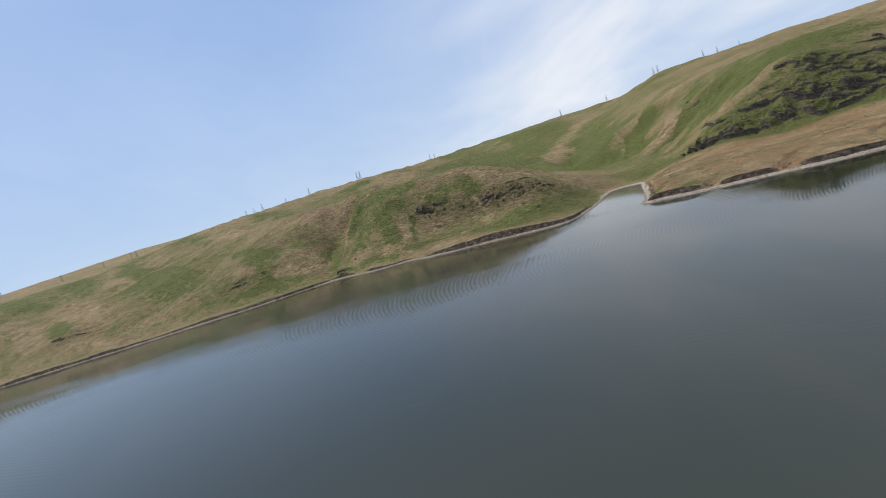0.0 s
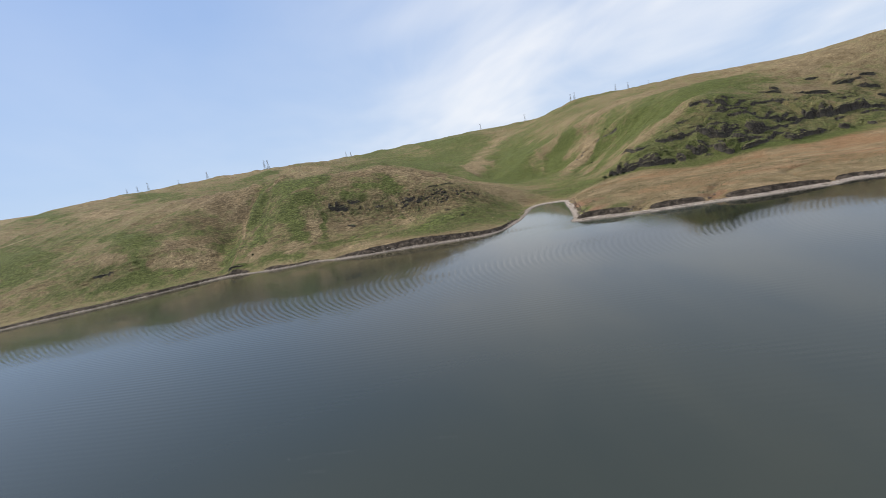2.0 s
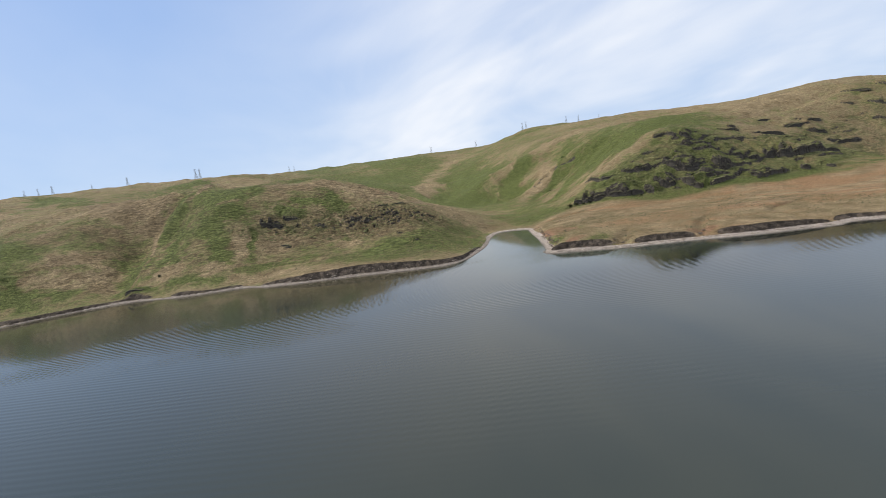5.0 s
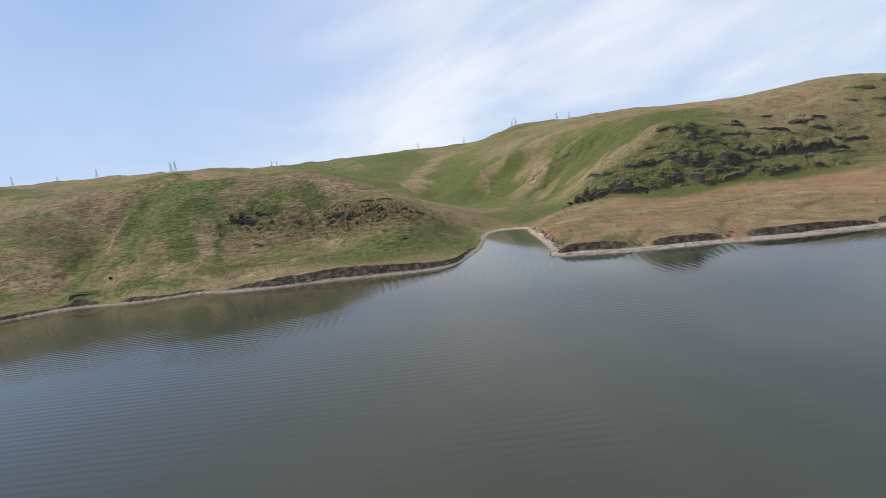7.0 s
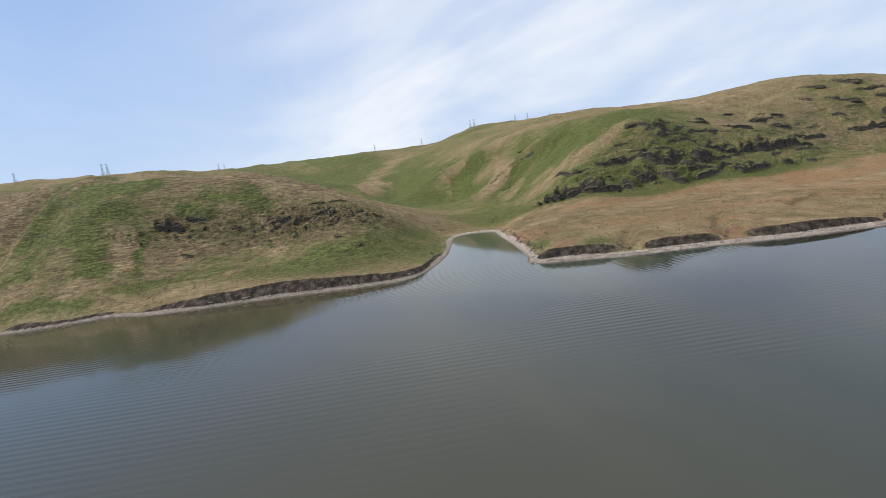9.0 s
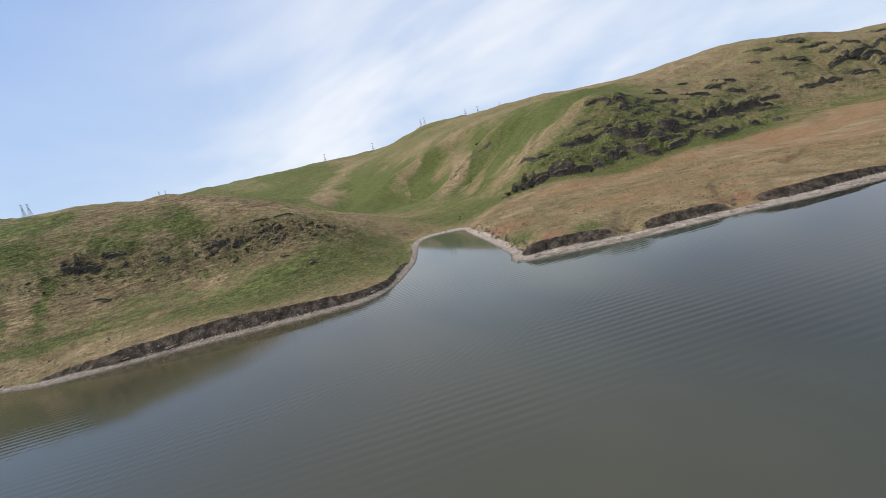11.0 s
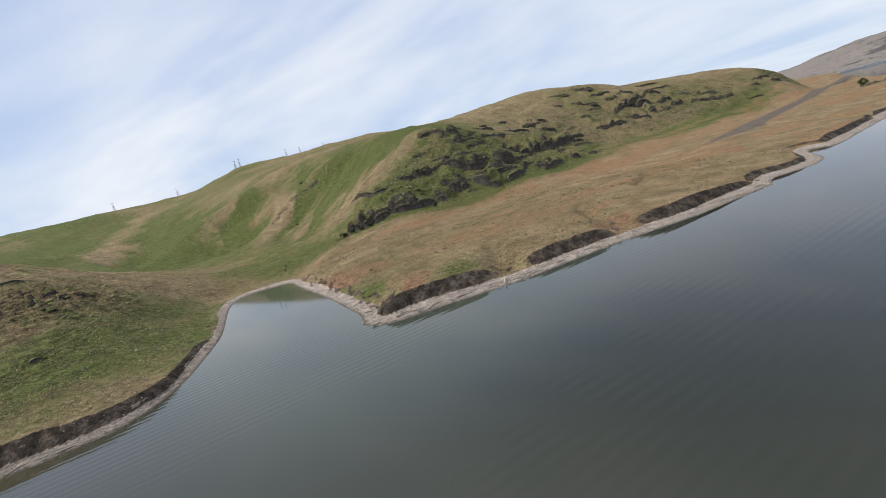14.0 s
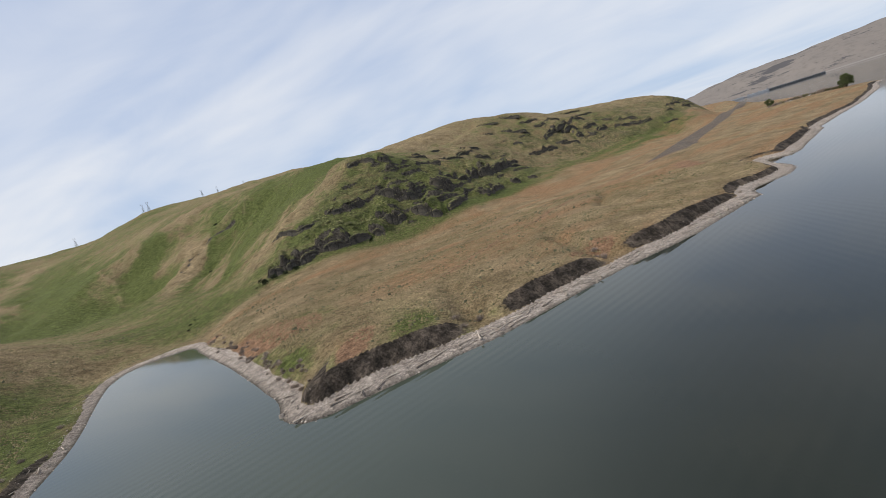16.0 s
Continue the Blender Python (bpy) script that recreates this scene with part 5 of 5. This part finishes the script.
def build_boulders():
    rng = np.random.RandomState(21)
    meshes = []
    for s in range(4):
        bm = bmesh.new()
        bmesh.ops.create_icosphere(bm, subdivisions=2, radius=1.0)
        for v in bm.verts:
            v.co *= 1 + 0.35 * noise.noise(v.co * 1.3 + Vector((s * 9.1, 0, 0)))
            v.co.z *= 0.65
        me = bpy.data.meshes.new("boulder")
        bm.to_mesh(me)
        bm.free()
        me.materials.append(PALE)
        meshes.append(me)
    t = rng.uniform(0, 1, 26)
    x, y = 1034 + 62 * t + rng.uniform(-14, 14, 26), 332 - 88 * t + rng.uniform(-6, 6, 26)
    z = height(x, y)
    for i in range(26):
        size = rng.uniform(0.8, 2.0)
        ob = new("boulder", meshes[i % 4])
        ob.matrix_world = pose(x[i], y[i], float(z[i]) + 0.2, 0, 0, rng.uniform(0, 360)) @ Matrix.Diagonal((size * 1.5, size, size, 1))
        tagged(ob, "pale boulder lying among bare shrubs on the spit", "rock", "pale boulders")


PALE = plain_material("pale_rock", (0.34, 0.32, 0.30), (0.58, 0.56, 0.53), 0.8, 0.85, 0.5)
build_boulders()


# ---- power line towers on the ridge ----
def bar(verts, faces, a, b, w):
    limb(verts, faces, a, b, w, w, 4)


def one_bar(a, b, w):
    v, f = [], []
    bar(v, f, a, b, w)
    return v, f


def tower(tall, looped):
    """A lattice tower: four legs, bracing, and either a looped head or stacked arms."""
    root = new("transmission_tower")
    waist, foot, neck = tall * 0.66, tall * 0.13, tall * 0.032
    corners = [(sx, sy) for sx in (-1, 1) for sy in (-1, 1)]
    for sx, sy in corners:
        part("leg", mesh_from("leg", *one_bar((sx * foot, sy * foot, -2), (sx * neck, sy * neck, waist), 0.30), STEEL), root)
    v, f = [], []
    for i in range(6):
        t0, t1 = i / 6, (i + 1) / 6
        r0, r1 = foot + (neck - foot) * t0, foot + (neck - foot) * t1
        for (ax, ay), (bx, by) in (((-1, -1), (1, -1)), ((1, -1), (1, 1)), ((1, 1), (-1, 1)), ((-1, 1), (-1, -1))):
            bar(v, f, (ax * r0, ay * r0, waist * t0), (bx * r1, by * r1, waist * t1), 0.14)
            bar(v, f, (bx * r0, by * r0, waist * t0), (ax * r1, ay * r1, waist * t1), 0.14)
    part("lattice", mesh_from("lattice", v, f, STEEL), root)
    if looped:
        out = tall * 0.13
        for sx in (-1, 1):
            v, f = [], []
            for sy in (-1, 1):
                bar(v, f, (sx * neck, sy * neck, waist), (sx * out, sy * neck * 0.7, tall * 0.86), 0.22)
                bar(v, f, (sx * out, sy * neck * 0.7, tall * 0.86), (sx * out * 0.75, 0, tall), 0.20)
            part("head_strut", mesh_from("head_strut", v, f, STEEL), root)
        v, f = [], []
        for z0 in (0.90, 0.94):
            bar(v, f, (-tall * 0.22, 0, tall * z0), (tall * 0.22, 0, tall * z0), 0.20)
        for i in range(8):
            x0 = -tall * 0.22 + tall * 0.055 * i
            bar(v, f, (x0, 0, tall * 0.90), (x0 + tall * 0.055, 0, tall * 0.94), 0.12)
        part("crossarm", mesh_from("crossarm", v, f, STEEL), root)
    else:
        v, f = [], []
        for sx, sy in corners:
            bar(v, f, (sx * neck, sy * neck, waist), (sx * neck * 0.7, sy * neck * 0.7, tall), 0.22)
        part("mast", mesh_from("mast", v, f, STEEL), root)
        for z0, w in ((0.70, 0.13), (0.82, 0.16), (0.94, 0.11)):
            v, f = [], []
            bar(v, f, (-tall * w, 0, tall * z0), (tall * w, 0, tall * z0), 0.20)
            bar(v, f, (-tall * w, 0, tall * z0), (0, 0, tall * (z0 + 0.05)), 0.14)
            bar(v, f, (tall * w, 0, tall * z0), (0, 0, tall * (z0 + 0.05)), 0.14)
            part("crossarm", mesh_from("crossarm", v, f, STEEL), root)
    return tagged(root, "grey steel lattice power line tower on the ridge", "pylon", "power line towers")


# x, y and height
TOWERS_WEST = [(-1842, 1806, 40), (-1698, 1942, 38), (-1577, 2042, 38), (-1489, 2107, 40), (-1471, 2120, 40), (-639, 1480, 26), (-624, 1509, 26), (-612, 1551, 30),
               (-591, 1730, 24), (-520, 1800, 34), (-342, 1879, 42), (-330, 1882, 42), (-71, 2760, 40), (-46, 2761, 40)]
TOWERS_EAST = [(673, 2637, 40), (857, 2437, 40), (896, 1964, 36), (910, 1957, 38), (1023, 1832, 32), (1044, 1778, 32), (989, 1563, 20)]


def build_towers():
    for spots, looped in ((TOWERS_WEST, False), (TOWERS_EAST, True)):
        base = tower(36.0, looped)
        at = np.array(spots, float)
        z = height(at[:, 0], at[:, 1])
        for i, (x, y, tall) in enumerate(spots):
            m = pose(x, y, float(z[i]), 0, 0, 25 if looped else -20)
            tall = tall * 0.8
            ob = base if i == 0 else copy_thing(base, m)
            ob.matrix_basis = m @ Matrix.Diagonal((tall / 36, tall / 36, tall / 36, 1))


build_towers()


# ---- the dam across the river, far off ----
def box_mesh(name, x0, x1, y0, y1, z0, z1, material, bevel=0.4):
    bm = bmesh.new()
    bmesh.ops.create_cube(bm, size=1)
    for v in bm.verts:
        v.co = Vector(((x0 + x1) / 2 + v.co.x * (x1 - x0), (y0 + y1) / 2 + v.co.y * (y1 - y0), (z0 + z1) / 2 + v.co.z * (z1 - z0)))
    bmesh.ops.bevel(bm, geom=bm.edges[:], offset=bevel, segments=1, affect="EDGES")
    me = bpy.data.meshes.new(name)
    bm.to_mesh(me)
    bm.free()
    me.materials.append(material)
    return me


def build_dam():
    dam = new("dam")
    dam.matrix_world = pose(3640, 190, 0)
    part("deck", box_mesh("deck", -6, 6, -214, 48, 9.6, 10.8, CONCRETE), dam)
    part("sill", box_mesh("sill", 6, 12, -214, 48, -3, 4, CONCRETE), dam)
    pier = box_mesh("pier", -7, 8, -1.8, 1.8, -3, 10.5, CONCRETE)
    gate = box_mesh("gate", 0, 2, -4.6, 4.6, 4, 8.4, HAZED_STEEL, 0.2)
    for i in range(21):
        y = -213 + 13 * i
        part("pier", pier, dam, at=pose(0, y, 0))
        if i < 20:
            part("gate", gate, dam, at=pose(2, y + 6.5, 0))
    part("powerhouse", box_mesh("powerhouse", -14, 16, 48, 160, -3, 11, HAZED_STEEL, 1.0), dam)
    part("lock_wall", box_mesh("lock_wall", -10, 14, 160, 360, -3, 4.5, CONCRETE, 1.0), dam)
    part("switch_house", box_mesh("switch_house", -8, 8, 175, 250, 4.5, 10, HAZED_STEEL, 0.6), dam)
    for y, tall in ((52, 19), (96, 15), (150, 14), (262, 12)):
        part("crane_tower", box_mesh("crane_tower", -3, 3, y, y + 6, 4, tall, CONCRETE), dam)
    tagged(dam, "long grey concrete river dam with dark spillway gates", "dam")


build_dam()


# ---- flecks of foam drifting on the water ----
def build_foam():
    rng = np.random.RandomState(15)
    xs, ys = [], []
    for x0, y0, x1, y1, n, w in ((206, 428, 194, 416, 30, 3.5), (194, 420, 184, 412, 30, 3), (182, 416, 174, 407, 20, 2.5), (-33, 175, -13, 170, 70, 0.5), (-27, 166, -18, 162.5, 40, 0.5), (8, 166, 15.5, 163, 30, 0.4)):
        t = rng.uniform(0, 1, n)
        xs.append(x0 + t * (x1 - x0) + rng.normal(0, w, n)), ys.append(y0 + t * (y1 - y0) + rng.normal(0, w, n))
    x, y = np.concatenate(xs), np.concatenate(ys)
    v, t = clumps(x, y, np.full(len(x), 0.10), rng.uniform(0.02, 0.05, len(x)), np.full(len(x), -0.06), rng, 5)
    soup("foam_flecks", v, t, FOAM, "small white foam flecks drifting on the river", "foam")


FOAM = plain_material("foam", (0.22, 0.23, 0.22), (0.40, 0.41, 0.40), 3.0, 0.7)
build_foam()
